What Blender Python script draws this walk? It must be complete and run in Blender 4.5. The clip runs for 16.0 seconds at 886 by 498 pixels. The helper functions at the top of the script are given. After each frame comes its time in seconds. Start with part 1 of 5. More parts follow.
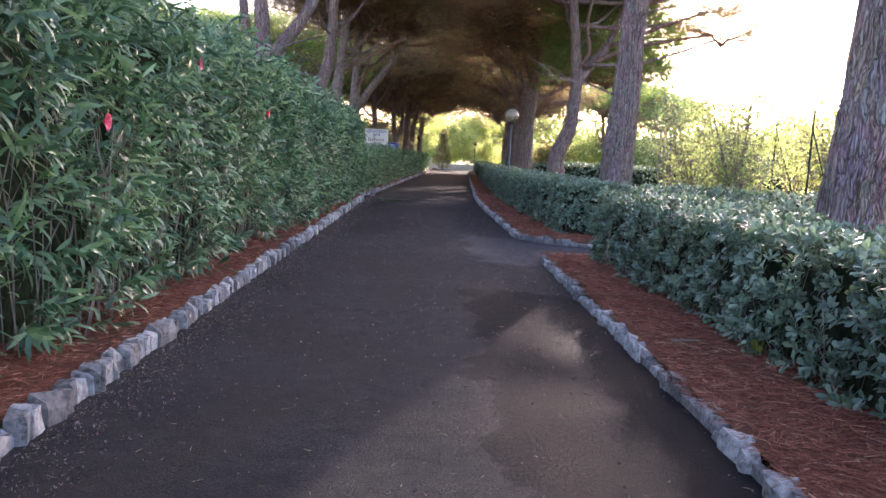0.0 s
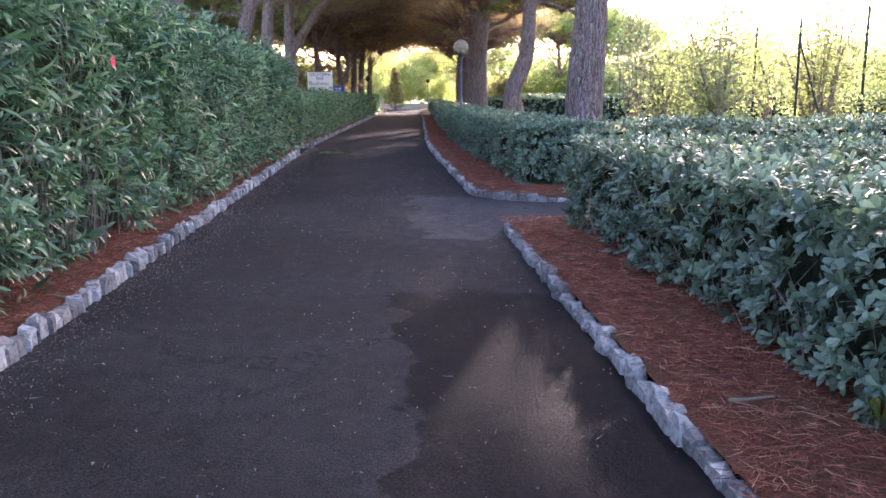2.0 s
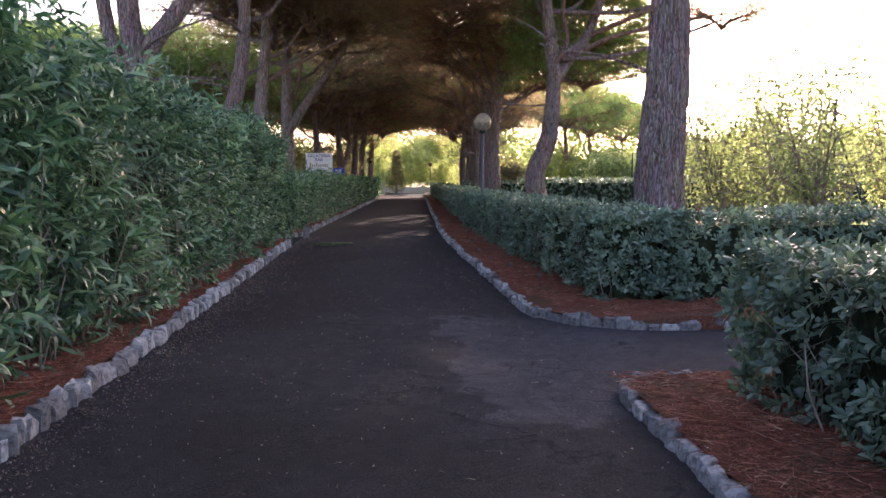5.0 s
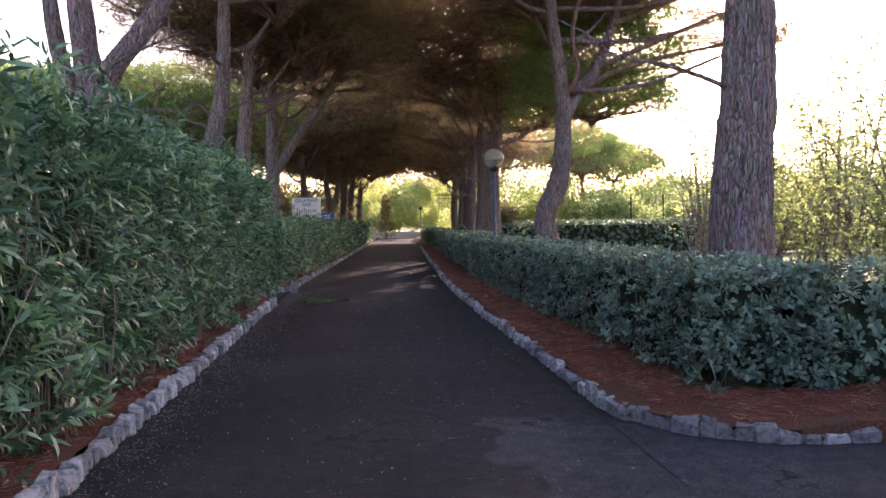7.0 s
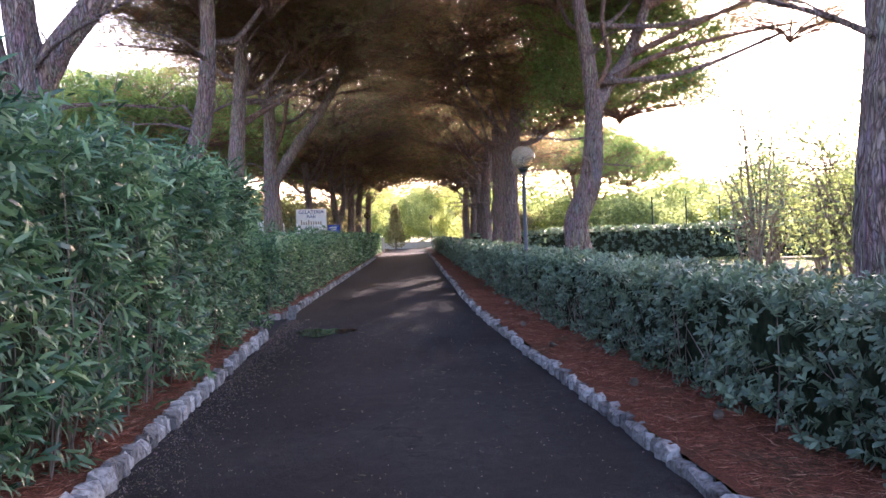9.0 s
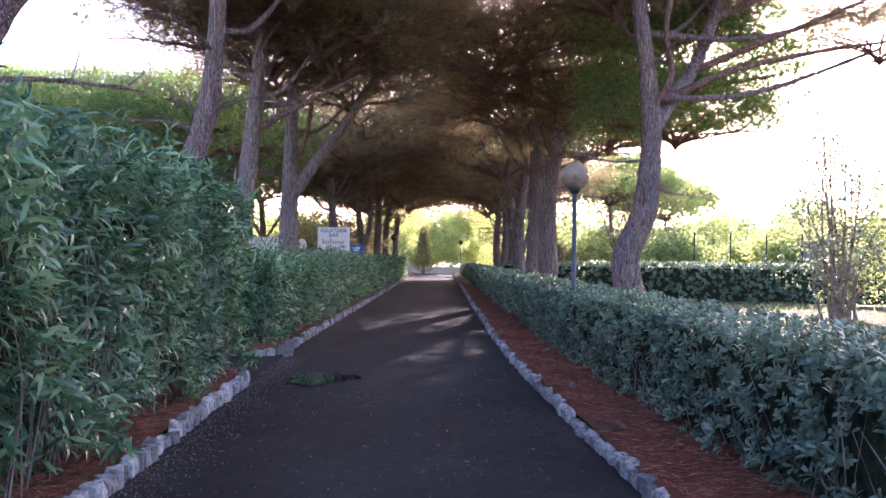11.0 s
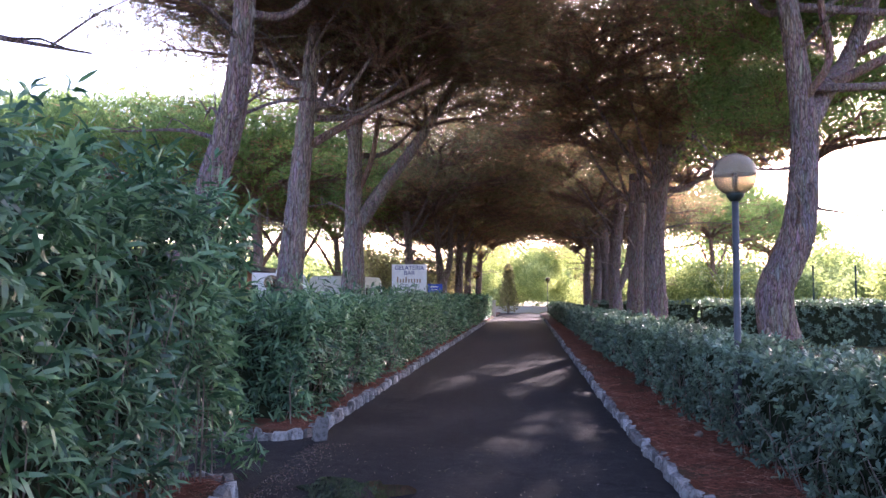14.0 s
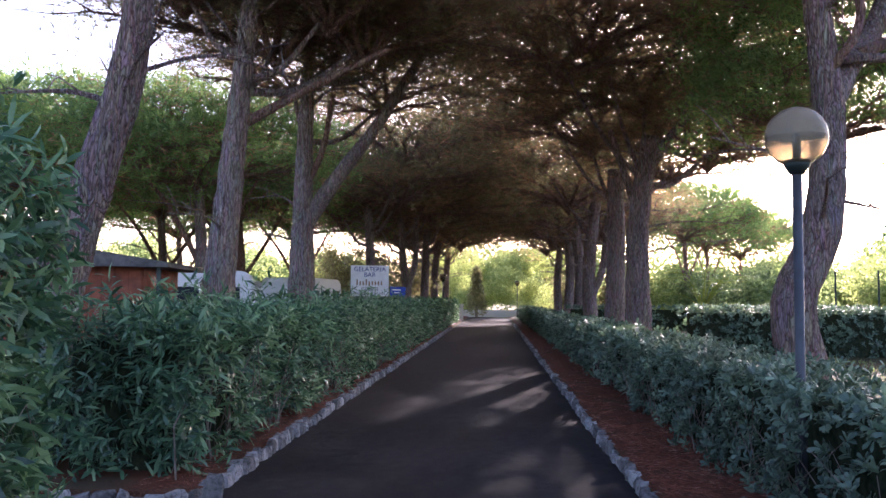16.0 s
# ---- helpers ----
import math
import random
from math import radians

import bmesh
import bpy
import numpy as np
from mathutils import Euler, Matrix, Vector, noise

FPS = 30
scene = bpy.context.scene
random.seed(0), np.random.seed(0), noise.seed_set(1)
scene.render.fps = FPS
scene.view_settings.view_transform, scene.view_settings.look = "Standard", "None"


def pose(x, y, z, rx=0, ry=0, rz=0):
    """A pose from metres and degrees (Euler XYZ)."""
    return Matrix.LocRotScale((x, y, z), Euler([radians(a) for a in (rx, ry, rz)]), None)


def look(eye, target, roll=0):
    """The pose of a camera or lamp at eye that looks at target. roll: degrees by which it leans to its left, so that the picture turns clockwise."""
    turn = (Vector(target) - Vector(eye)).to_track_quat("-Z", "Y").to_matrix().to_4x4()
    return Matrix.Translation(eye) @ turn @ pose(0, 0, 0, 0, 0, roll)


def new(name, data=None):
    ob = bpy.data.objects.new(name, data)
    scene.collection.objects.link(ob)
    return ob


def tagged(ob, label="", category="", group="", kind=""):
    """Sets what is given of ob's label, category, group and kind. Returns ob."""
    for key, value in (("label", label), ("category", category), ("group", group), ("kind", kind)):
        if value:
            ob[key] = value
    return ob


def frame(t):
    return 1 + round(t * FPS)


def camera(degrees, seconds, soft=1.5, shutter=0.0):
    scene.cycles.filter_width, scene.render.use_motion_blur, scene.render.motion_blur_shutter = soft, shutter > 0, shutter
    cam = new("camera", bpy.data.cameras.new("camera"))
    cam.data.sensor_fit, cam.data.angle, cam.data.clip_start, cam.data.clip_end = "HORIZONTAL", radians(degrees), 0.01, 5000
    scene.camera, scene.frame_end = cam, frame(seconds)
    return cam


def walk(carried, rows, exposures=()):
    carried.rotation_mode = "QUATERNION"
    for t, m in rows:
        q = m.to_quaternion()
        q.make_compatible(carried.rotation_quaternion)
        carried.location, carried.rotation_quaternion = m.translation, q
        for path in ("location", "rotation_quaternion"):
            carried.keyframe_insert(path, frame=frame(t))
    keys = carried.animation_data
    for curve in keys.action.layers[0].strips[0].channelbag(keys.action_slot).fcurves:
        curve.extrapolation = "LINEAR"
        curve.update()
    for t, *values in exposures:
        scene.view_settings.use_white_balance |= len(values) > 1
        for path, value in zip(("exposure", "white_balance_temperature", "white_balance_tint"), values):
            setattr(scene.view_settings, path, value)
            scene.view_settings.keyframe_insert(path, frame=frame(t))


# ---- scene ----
cam = camera(57.0, 16.0)
PATH = [
    (0, (-0.034, -0.194, 1.364), (0.023, 1.793, 1.14), 3.4),
    (0.5, (0.127, 0.477, 1.361), (0.289, 2.457, 1.133), 2.4),
    (1, (0.196, 1.107, 1.392), (0.339, 3.081, 1.105), -0.5),
    (1.5, (0.285, 1.738, 1.397), (0.444, 3.697, 1.026), -0.1),
    (2, (0.348, 2.339, 1.448), (0.494, 4.299, 1.079), -0.4),
    (2.5, (0.348, 2.999, 1.465), (0.491, 4.968, 1.142), 0.8),
    (3, (0.396, 3.622, 1.449), (0.469, 5.602, 1.178), 0.3),
    (3.5, (0.319, 4.243, 1.445), (0.309, 6.237, 1.303), 2.2),
    (3.7, (0.327, 4.506, 1.457), (0.34, 6.499, 1.281), 2.3),
    (5.8, (-0.035, 6.986, 1.362), (0.161, 8.971, 1.217), -0.7),
    (6, (-0.059, 7.239, 1.406), (0.137, 9.227, 1.304), -0.6),
    (6.5, (-0.041, 7.923, 1.418), (0.149, 9.913, 1.345), -0.9),
    (7, (-0.105, 8.549, 1.418), (0.083, 10.539, 1.356), -0.8),
    (7.5, (-0.14, 9.259, 1.419), (0.047, 11.246, 1.297), 0.3),
    (8, (-0.163, 9.926, 1.483), (0.006, 11.915, 1.357), -2.8),
    (8.5, (-0.182, 10.59, 1.497), (-0.014, 12.58, 1.38), -1.9),
    (8.7, (-0.149, 10.826, 1.474), (0.012, 12.818, 1.408), -2.2),
    (10.8, (0.088, 13.436, 1.549), (0.276, 15.427, 1.562), 0.9),
    (11, (0.09, 13.678, 1.521), (0.186, 15.676, 1.543), 0.8),
    (11.5, (0.061, 14.313, 1.546), (-0.095, 16.307, 1.583), -3.0),
    (12, (0.104, 14.955, 1.601), (0.133, 16.952, 1.7), -1.3),
    (12.5, (0.15, 15.592, 1.608), (0.255, 17.587, 1.706), -1.1),
    (13, (0.108, 16.262, 1.583), (0.211, 18.257, 1.689), -0.8),
    (13.5, (0.176, 16.811, 1.541), (0.201, 18.808, 1.64), -0.0),
    (14, (0.155, 17.465, 1.546), (0.044, 19.459, 1.661), 0.2),
    (14.5, (0.237, 18.05, 1.513), (0.121, 20.042, 1.644), 1.8),
    (15, (0.263, 18.649, 1.573), (0.146, 20.642, 1.695), 1.3),
    (15.5, (0.22, 19.309, 1.589), (0.189, 21.304, 1.712), 3.1),
    (16, (0.209, 19.96, 1.597), (0.175, 21.956, 1.719), 0.5),
]
EXPOSURES = [(0, 2.53, 6150, 33), (1, 2.87, 5950, 32), (1.5, 2.96, 5850, 33), (2, 2.8, 6000, 36), (2.5, 2.22, 6250, 36), (3.5, 1.98, 6350, 36), (6, 2.08, 6430, 38), (6.5, 1.82, 6450, 39), (7, 2.05, 6400, 38), (7.5, 2.4, 6350, 37), (8.5, 2.57, 6200, 37), (11, 2.6, 5700, 42), (11.5, 2.38, 5700, 42), (13.5, 2.3, 5650, 40), (14, 2.5, 5650, 41), (15, 2.17, 5650, 36), (16, 2.07, 5650, 36)]
walk(cam, [(t, look(eye, target, roll)) for t, eye, target, roll in PATH], EXPOSURES)

# ---- world, sun ----
SUN_AZ, SUN_EL = radians(18.8), radians(16.0)
world = bpy.data.worlds.new("sky")
scene.world = world
world.use_nodes = True
wn = world.node_tree
sky = wn.nodes.new("ShaderNodeTexSky")
sky.sky_type, sky.sun_disc = "NISHITA", False
sky.sun_elevation, sky.sun_rotation = SUN_EL, SUN_AZ
sky.air_density, sky.dust_density = 1.0, 2.5
bg = wn.nodes["Background"]
bg.inputs[1].default_value = 0.15
wn.links.new(sky.outputs[0], bg.inputs[0])
sun = new("sun", bpy.data.lights.new("sun", "SUN"))
sun.data.energy, sun.data.angle, sun.data.color = 3.2, radians(0.6), (1.0, 0.86, 0.68)
SUN_DIR = Vector((math.sin(SUN_AZ) * math.cos(SUN_EL), math.cos(SUN_AZ) * math.cos(SUN_EL), math.sin(SUN_EL)))
sun.matrix_world = look(SUN_DIR * 60, (0, 0, 0))

rng = np.random.default_rng(7)


# ---- materials ----
def material(name, rough=0.8, spec=0.4, metal=0.0):
    m = bpy.data.materials.new(name)
    m.use_nodes = True
    b = m.node_tree.nodes["Principled BSDF"]
    b.inputs["Roughness"].default_value = rough
    b.inputs["Specular IOR Level"].default_value = spec
    b.inputs["Metallic"].default_value = metal
    return m, m.node_tree, b


def node(nt, kind, **settings):
    n = nt.nodes.new(kind)
    for k, v in settings.items():
        if k in n.inputs:
            n.inputs[k].default_value = v
    return n


def ramp(nt, source, stops):
    r = nt.nodes.new("ShaderNodeValToRGB")
    e = r.color_ramp.elements
    e[0].position, e[0].color = stops[0][0], (*stops[0][1], 1)
    e[1].position, e[1].color = stops[-1][0], (*stops[-1][1], 1)
    for p, c in stops[1:-1]:
        e.new(p).color = (*c, 1)
    nt.links.new(source, r.inputs[0])
    return r.outputs[0]


def mix(nt, a, b, fac, mode="MIX"):
    m = nt.nodes.new("ShaderNodeMix")
    m.data_type, m.blend_type = "RGBA", mode
    for value, socket in ((fac, m.inputs[0]), (a, m.inputs[6]), (b, m.inputs[7])):
        if hasattr(value, "links"):
            nt.links.new(value, socket)
        elif isinstance(value, tuple):
            socket.default_value = (*value, 1)
        else:
            socket.default_value = value
    return m.outputs[2]


def coords(nt, scale=(1, 1, 1), world_space=True):
    g = nt.nodes.new("ShaderNodeNewGeometry" if world_space else "ShaderNodeTexCoord")
    mp = nt.nodes.new("ShaderNodeMapping")
    mp.inputs["Scale"].default_value = scale
    nt.links.new(g.outputs["Position" if world_space else "Object"], mp.inputs[0])
    return mp.outputs[0]


def noise_tex(nt, vec, scale, detail=4.0, rough=0.55):
    n = node(nt, "ShaderNodeTexNoise", Scale=scale, Detail=detail, Roughness=rough)
    nt.links.new(vec, n.inputs["Vector"])
    return n.outputs[0]


def bump(nt, b, height, strength=0.4, distance=0.02):
    n = node(nt, "ShaderNodeBump", Strength=strength, Distance=distance)
    nt.links.new(height, n.inputs["Height"])
    nt.links.new(n.outputs[0], b.inputs["Normal"])


def leaf_material(name, dark, mid, light, rough=0.42, glow=0.35):
    """Leaves: a colour per leaf, patches over metres, light shining through."""
    m, nt, b = material(name, rough, 0.5)
    g = nt.nodes.new("ShaderNodeNewGeometry")
    col = ramp(nt, g.outputs["Random Per Island"], [(0, dark), (0.45, mid), (0.8, tuple((p + q) / 2 for p, q in zip(mid, light))), (1, light)])
    patch = noise_tex(nt, coords(nt), 0.9, 3)
    col = mix(nt, col, mix(nt, col, ramp(nt, patch, [(0.35, (0.62, 0.66, 0.66)), (0.65, (1.3, 1.25, 1.15))]), 1.0, "MULTIPLY"), 0.7)
    nt.links.new(col, b.inputs["Base Color"])
    t = node(nt, "ShaderNodeBsdfTranslucent")
    tint = mix(nt, col, (1.0, 1.0, 0.5), 0.55, "MULTIPLY")
    lift = mix(nt, tint, (1.7, 1.7, 1.7), 1.0, "MULTIPLY")
    nt.links.new(lift, t.inputs[0])
    s = node(nt, "ShaderNodeMixShader")
    s.inputs[0].default_value = glow
    nt.links.new(b.outputs[0], s.inputs[1])
    nt.links.new(t.outputs[0], s.inputs[2])
    nt.links.new(s.outputs[0], nt.nodes["Material Output"].inputs[0])
    return m


OLEANDER = leaf_material("oleander_leaf", (0.02, 0.058, 0.032), (0.07, 0.162, 0.085), (0.25, 0.39, 0.22), 0.34, 0.26)
PITTO = leaf_material("pittosporum_leaf", (0.042, 0.08, 0.058), (0.12, 0.19, 0.135), (0.23, 0.32, 0.225), 0.45, 0.24)
# the warm glare below the crowns is put into this needle brown
PINE = leaf_material("pine_needles", (0.15, 0.14, 0.09), (0.21, 0.19, 0.12), (0.27, 0.25, 0.155), 0.55, 0.65)
PINE_GREEN = leaf_material("green_pine_needles", (0.1, 0.16, 0.065), (0.18, 0.265, 0.105), (0.27, 0.37, 0.15), 0.55, 0.6)
# dead twigs, their brown lifted to carry the same warm haze
PINE_BROWN = leaf_material("hazed_dead_twigs", (0.24, 0.13, 0.09), (0.37, 0.2, 0.14), (0.46, 0.27, 0.19), 0.7, 0.5)
WOODS = leaf_material("far_leaves", (0.13, 0.17, 0.085), (0.2, 0.25, 0.125), (0.34, 0.4, 0.19), 0.6, 0.72)
YELLOW = leaf_material("sunny_leaves", (0.14, 0.18, 0.075), (0.25, 0.3, 0.125), (0.46, 0.48, 0.25), 0.5, 0.75)
REED = leaf_material("dry_grass", (0.22, 0.2, 0.09), (0.33, 0.3, 0.14), (0.45, 0.4, 0.2), 0.6, 0.45)
PALM = leaf_material("palm_leaf", (0.16, 0.22, 0.05), (0.25, 0.3, 0.07), (0.34, 0.37, 0.1), 0.4, 0.55)


def needle_material():
    m, nt, b = material("fallen_needles", 0.75, 0.25)
    g = nt.nodes.new("ShaderNodeNewGeometry")
    col = ramp(nt, g.outputs["Random Per Island"], [(0, (0.09, 0.03, 0.018)), (0.5, (0.26, 0.083, 0.047)), (0.85, (0.4, 0.15, 0.09)), (1, (0.55, 0.32, 0.21))])
    nt.links.new(col, b.inputs["Base Color"])
    return m


NEEDLES = needle_material()


def soil_material():
    m, nt, b = material("needle_litter", 0.9, 0.15)
    fine = noise_tex(nt, coords(nt, (1, 1, 1)), 60, 6, 0.7)
    big = noise_tex(nt, coords(nt), 1.3, 4)
    col = ramp(nt, fine, [(0.3, (0.045, 0.019, 0.012)), (0.5, (0.15, 0.052, 0.03)), (0.7, (0.29, 0.11, 0.06))])
    earth = ramp(nt, fine, [(0.3, (0.04, 0.034, 0.02)), (0.7, (0.13, 0.1, 0.055))])
    sel = ramp(nt, big, [(0.5, (0, 0, 0)), (0.72, (1, 1, 1))])
    # the needles thin out to grey earth away from the path
    away = nt.nodes.new("ShaderNodeSeparateXYZ")
    nt.links.new(coords(nt), away.inputs[0])
    thin = node(nt, "ShaderNodeMapRange")
    thin.inputs[1].default_value, thin.inputs[2].default_value = 3.6, 5.4
    nt.links.new(away.outputs[0], thin.inputs[0])
    col = mix(nt, col, mix(nt, earth, (0.75, 0.86, 0.6), 1.0, "MULTIPLY"), thin.outputs[0])
    nt.links.new(mix(nt, col, earth, sel), b.inputs["Base Color"])
    bump(nt, b, fine, 0.8, 0.03)
    return m


SOIL = soil_material()


def ground_material():
    m, nt, b = material("open_ground", 0.95, 0.15)
    fine = noise_tex(nt, coords(nt), 25, 6, 0.7)
    big = noise_tex(nt, coords(nt), 0.35, 4)
    a = ramp(nt, fine, [(0.3, (0.10, 0.075, 0.04)), (0.7, (0.26, 0.19, 0.11))])
    g = ramp(nt, fine, [(0.3, (0.06, 0.08, 0.025)), (0.7, (0.2, 0.2, 0.08))])
    nt.links.new(mix(nt, a, g, ramp(nt, big, [(0.42, (0, 0, 0)), (0.58, (1, 1, 1))])), b.inputs["Base Color"])
    bump(nt, b, fine, 0.7, 0.04)
    return m


GROUND = ground_material()


def asphalt_material():
    m, nt, b = material("worn_asphalt", 0.9, 0.1)
    v = coords(nt)
    grain = noise_tex(nt, v, 120, 5, 0.75)
    mid = noise_tex(nt, v, 7, 5, 0.6)
    big = noise_tex(nt, v, 0.55, 4, 0.55)
    base = ramp(nt, grain, [(0.32, (0.01, 0.0095, 0.0095)), (0.52, (0.034, 0.032, 0.032)), (0.7, (0.105, 0.099, 0.096))])
    stain = ramp(nt, big, [(0.38, (0.62, 0.62, 0.64)), (0.55, (1, 1, 1)), (0.7, (1.22, 1.18, 1.14))])
    base = mix(nt, base, stain, 1.0, "MULTIPLY")
    speck = ramp(nt, mid, [(0.36, (0.82, 0.82, 0.83)), (0.64, (1.18, 1.16, 1.14))])
    base = mix(nt, base, speck, 1.0, "MULTIPLY")
    # old repair with a dark binder along the right-hand side
    sep = nt.nodes.new("ShaderNodeSeparateXYZ")
    warp = nt.nodes.new("ShaderNodeVectorMath")
    nz = node(nt, "ShaderNodeTexNoise", Scale=1.6, Detail=4.0)
    nt.links.new(v, nz.inputs["Vector"])
    nt.links.new(v, warp.inputs[0])
    nt.links.new(nz.outputs["Color"], warp.inputs[1])
    nt.links.new(warp.outputs[0], sep.inputs[0])
    xr = ramp(nt, sep.outputs[0], [(0.0, (0, 0, 0)), (0.9, (0, 0, 0)), (0.94, (1, 1, 1))])
    yr = nt.nodes.new("ShaderNodeMapRange")
    for i, val in ((1, 2.0), (2, 8.8)):
        yr.inputs[i].default_value = val
    nt.links.new(sep.outputs[1], yr.inputs[0])
    ys = ramp(nt, yr.outputs[0], [(0.0, (0, 0, 0)), (0.03, (1, 1, 1)), (0.97, (1, 1, 1)), (1.0, (0, 0, 0))])
    spot = mix(nt, xr, ys, 1.0, "MULTIPLY")
    base = mix(nt, base, mix(nt, base, (0.33, 0.33, 0.37), 1.0, "MULTIPLY"), spot)
    # the greyer surface that the side path brings out onto the path
    gx = node(nt, "ShaderNodeMapRange")
    gy = node(nt, "ShaderNodeMapRange")
    for n, out, lo, hi in ((gx, 0, 1.2, 1.26), (gy, 1, 11.2, 15.0)):
        n.inputs[1].default_value, n.inputs[2].default_value = lo, hi
        nt.links.new(sep.outputs[out], n.inputs[0])
    slab = mix(nt, gx.outputs[0], ramp(nt, gy.outputs[0], [(0.0, (0, 0, 0)), (0.03, (1, 1, 1)), (0.9, (1, 1, 1)), (1.0, (0, 0, 0))]), 1.0, "MULTIPLY")
    base = mix(nt, base, mix(nt, base, (1.75, 1.78, 1.85), 1.0, "MULTIPLY"), slab)
    # cracks
    cr = node(nt, "ShaderNodeTexVoronoi", Scale=0.42)
    cr.feature = "DISTANCE_TO_EDGE"
    w2 = nt.nodes.new("ShaderNodeVectorMath")
    nt.links.new(v, w2.inputs[0])
    nz2 = node(nt, "ShaderNodeTexNoise", Scale=3.0, Detail=5.0)
    nt.links.new(v, nz2.inputs["Vector"])
    nt.links.new(nz2.outputs["Color"], w2.inputs[1])
    nt.links.new(w2.outputs[0], cr.inputs["Vector"])
    line = ramp(nt, cr.outputs[0], [(0.0, (1, 1, 1)), (0.011, (0, 0, 0))])
    gate = ramp(nt, big, [(0.44, (0, 0, 0)), (0.54, (1, 1, 1))])
    line = mix(nt, line, gate, 1.0, "MULTIPLY")
    base = mix(nt, base, (0.018, 0.017, 0.017), line)
    nt.links.new(base, b.inputs["Base Color"])
    r = ramp(nt, big, [(0.35, (0.78, 0.78, 0.78)), (0.6, (0.95, 0.95, 0.95))])
    nt.links.new(r, b.inputs["Roughness"])
    bump(nt, b, mix(nt, mix(nt, grain, noise_tex(nt, v, 38, 4, 0.6), 0.5), mid, 0.3), 1.0, 0.02)
    return m


ASPHALT = asphalt_material()


def stone_material():
    m, nt, b = material("kerb_stone", 0.88, 0.3)
    info = nt.nodes.new("ShaderNodeObjectInfo")
    v = coords(nt)
    f = noise_tex(nt, v, 24, 6, 0.65)
    g = noise_tex(nt, v, 140, 3)
    tone = ramp(nt, info.outputs["Random"], [(0, (0.15, 0.14, 0.135)), (0.5, (0.29, 0.28, 0.27)), (1, (0.5, 0.49, 0.47))])
    dirt = ramp(nt, f, [(0.32, (0.3, 0.27, 0.24)), (0.5, (0.9, 0.88, 0.86)), (0.7, (1.25, 1.22, 1.2))])
    nt.links.new(mix(nt, tone, dirt, 1.0, "MULTIPLY"), b.inputs["Base Color"])
    bump(nt, b, mix(nt, f, g, 0.4), 0.7, 0.02)
    return m


STONE = stone_material()


def mortar_material():
    m, nt, b = material("kerb_mortar", 0.95, 0.2)
    f = noise_tex(nt, coords(nt), 30, 6, 0.7)
    nt.links.new(ramp(nt, f, [(0.3, (0.1, 0.085, 0.075)), (0.55, (0.24, 0.22, 0.2)), (0.75, (0.36, 0.33, 0.31))]), b.inputs["Base Color"])
    bump(nt, b, f, 0.8, 0.02)
    return m


MORTAR = mortar_material()


def bark_material(name, deep, plate, edge):
    m, nt, b = material(name, 0.92, 0.2)
    v = coords(nt, (1, 1, 0.19), False)
    w = nt.nodes.new("ShaderNodeVectorMath")
    nz = node(nt, "ShaderNodeTexNoise", Scale=6.5, Detail=5.0)
    sc = nt.nodes.new("ShaderNodeVectorMath")
    sc.operation = "SCALE"
    sc.inputs["Scale"].default_value = 0.34
    nt.links.new(v, nz.inputs["Vector"])
    nt.links.new(nz.outputs["Color"], sc.inputs[0])
    nt.links.new(v, w.inputs[0])
    nt.links.new(sc.outputs[0], w.inputs[1])
    vo = node(nt, "ShaderNodeTexVoronoi", Scale=24.0)
    vo.feature = "DISTANCE_TO_EDGE"
    nt.links.new(w.outputs[0], vo.inputs["Vector"])
    vc = node(nt, "ShaderNodeTexVoronoi", Scale=24.0)
    nt.links.new(w.outputs[0], vc.inputs["Vector"])
    fine = noise_tex(nt, v, 40, 5, 0.65)
    big = noise_tex(nt, v, 2.2, 3)
    furrow = noise_tex(nt, coords(nt, (1, 1, 0.09), False), 26, 4, 0.6)
    deepness = mix(nt, ramp(nt, vo.outputs[0], [(0.0, (0, 0, 0)), (0.22, (1, 1, 1))]), ramp(nt, furrow, [(0.36, (0, 0, 0)), (0.58, (1, 1, 1))]), 0.35)
    col = ramp(nt, deepness, [(0.1, deep), (0.5, plate), (0.9, edge)])
    col = mix(nt, col, mix(nt, col, vc.outputs["Color"], 1.0, "MULTIPLY"), 0.25)
    col = mix(nt, col, ramp(nt, fine, [(0.3, (0.65, 0.62, 0.6)), (0.7, (1.25, 1.2, 1.15))]), 1.0, "MULTIPLY")
    col = mix(nt, col, ramp(nt, big, [(0.35, (0.85, 0.82, 0.85)), (0.65, (1.12, 1.02, 0.95))]), 1.0, "MULTIPLY")
    nt.links.new(col, b.inputs["Base Color"])
    bump(nt, b, mix(nt, deepness, fine, 0.25), 1.0, 0.05)
    return m


BARK = bark_material("pine_bark", (0.12, 0.09, 0.078), (0.30, 0.245, 0.23), (0.45, 0.385, 0.37))
BARK_PALE = bark_material("pale_bark", (0.15, 0.115, 0.10), (0.36, 0.31, 0.285), (0.5, 0.45, 0.42))
BARK_RED = bark_material("red_branch_bark", (0.16, 0.1, 0.075), (0.36, 0.25, 0.195), (0.46, 0.33, 0.27))
TWIG, _nt, _b = material("hedge_twigs", 0.9, 0.2)
_b.inputs["Base Color"].default_value = (0.16, 0.12, 0.085, 1)
_nt.links.new(ramp(_nt, noise_tex(_nt, coords(_nt), 6, 4), [(0.35, (0.13, 0.1, 0.075)), (0.65, (0.34, 0.28, 0.22))]), _b.inputs["Base Color"])
# shade deep inside a hedge, painted as a near-black colour
SHADE_CORE, _nt, _b = material("hedge_inner_shade", 1.0, 0.0)
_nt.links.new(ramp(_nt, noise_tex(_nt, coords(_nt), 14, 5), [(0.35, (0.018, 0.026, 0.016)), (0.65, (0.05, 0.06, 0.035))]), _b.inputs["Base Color"])


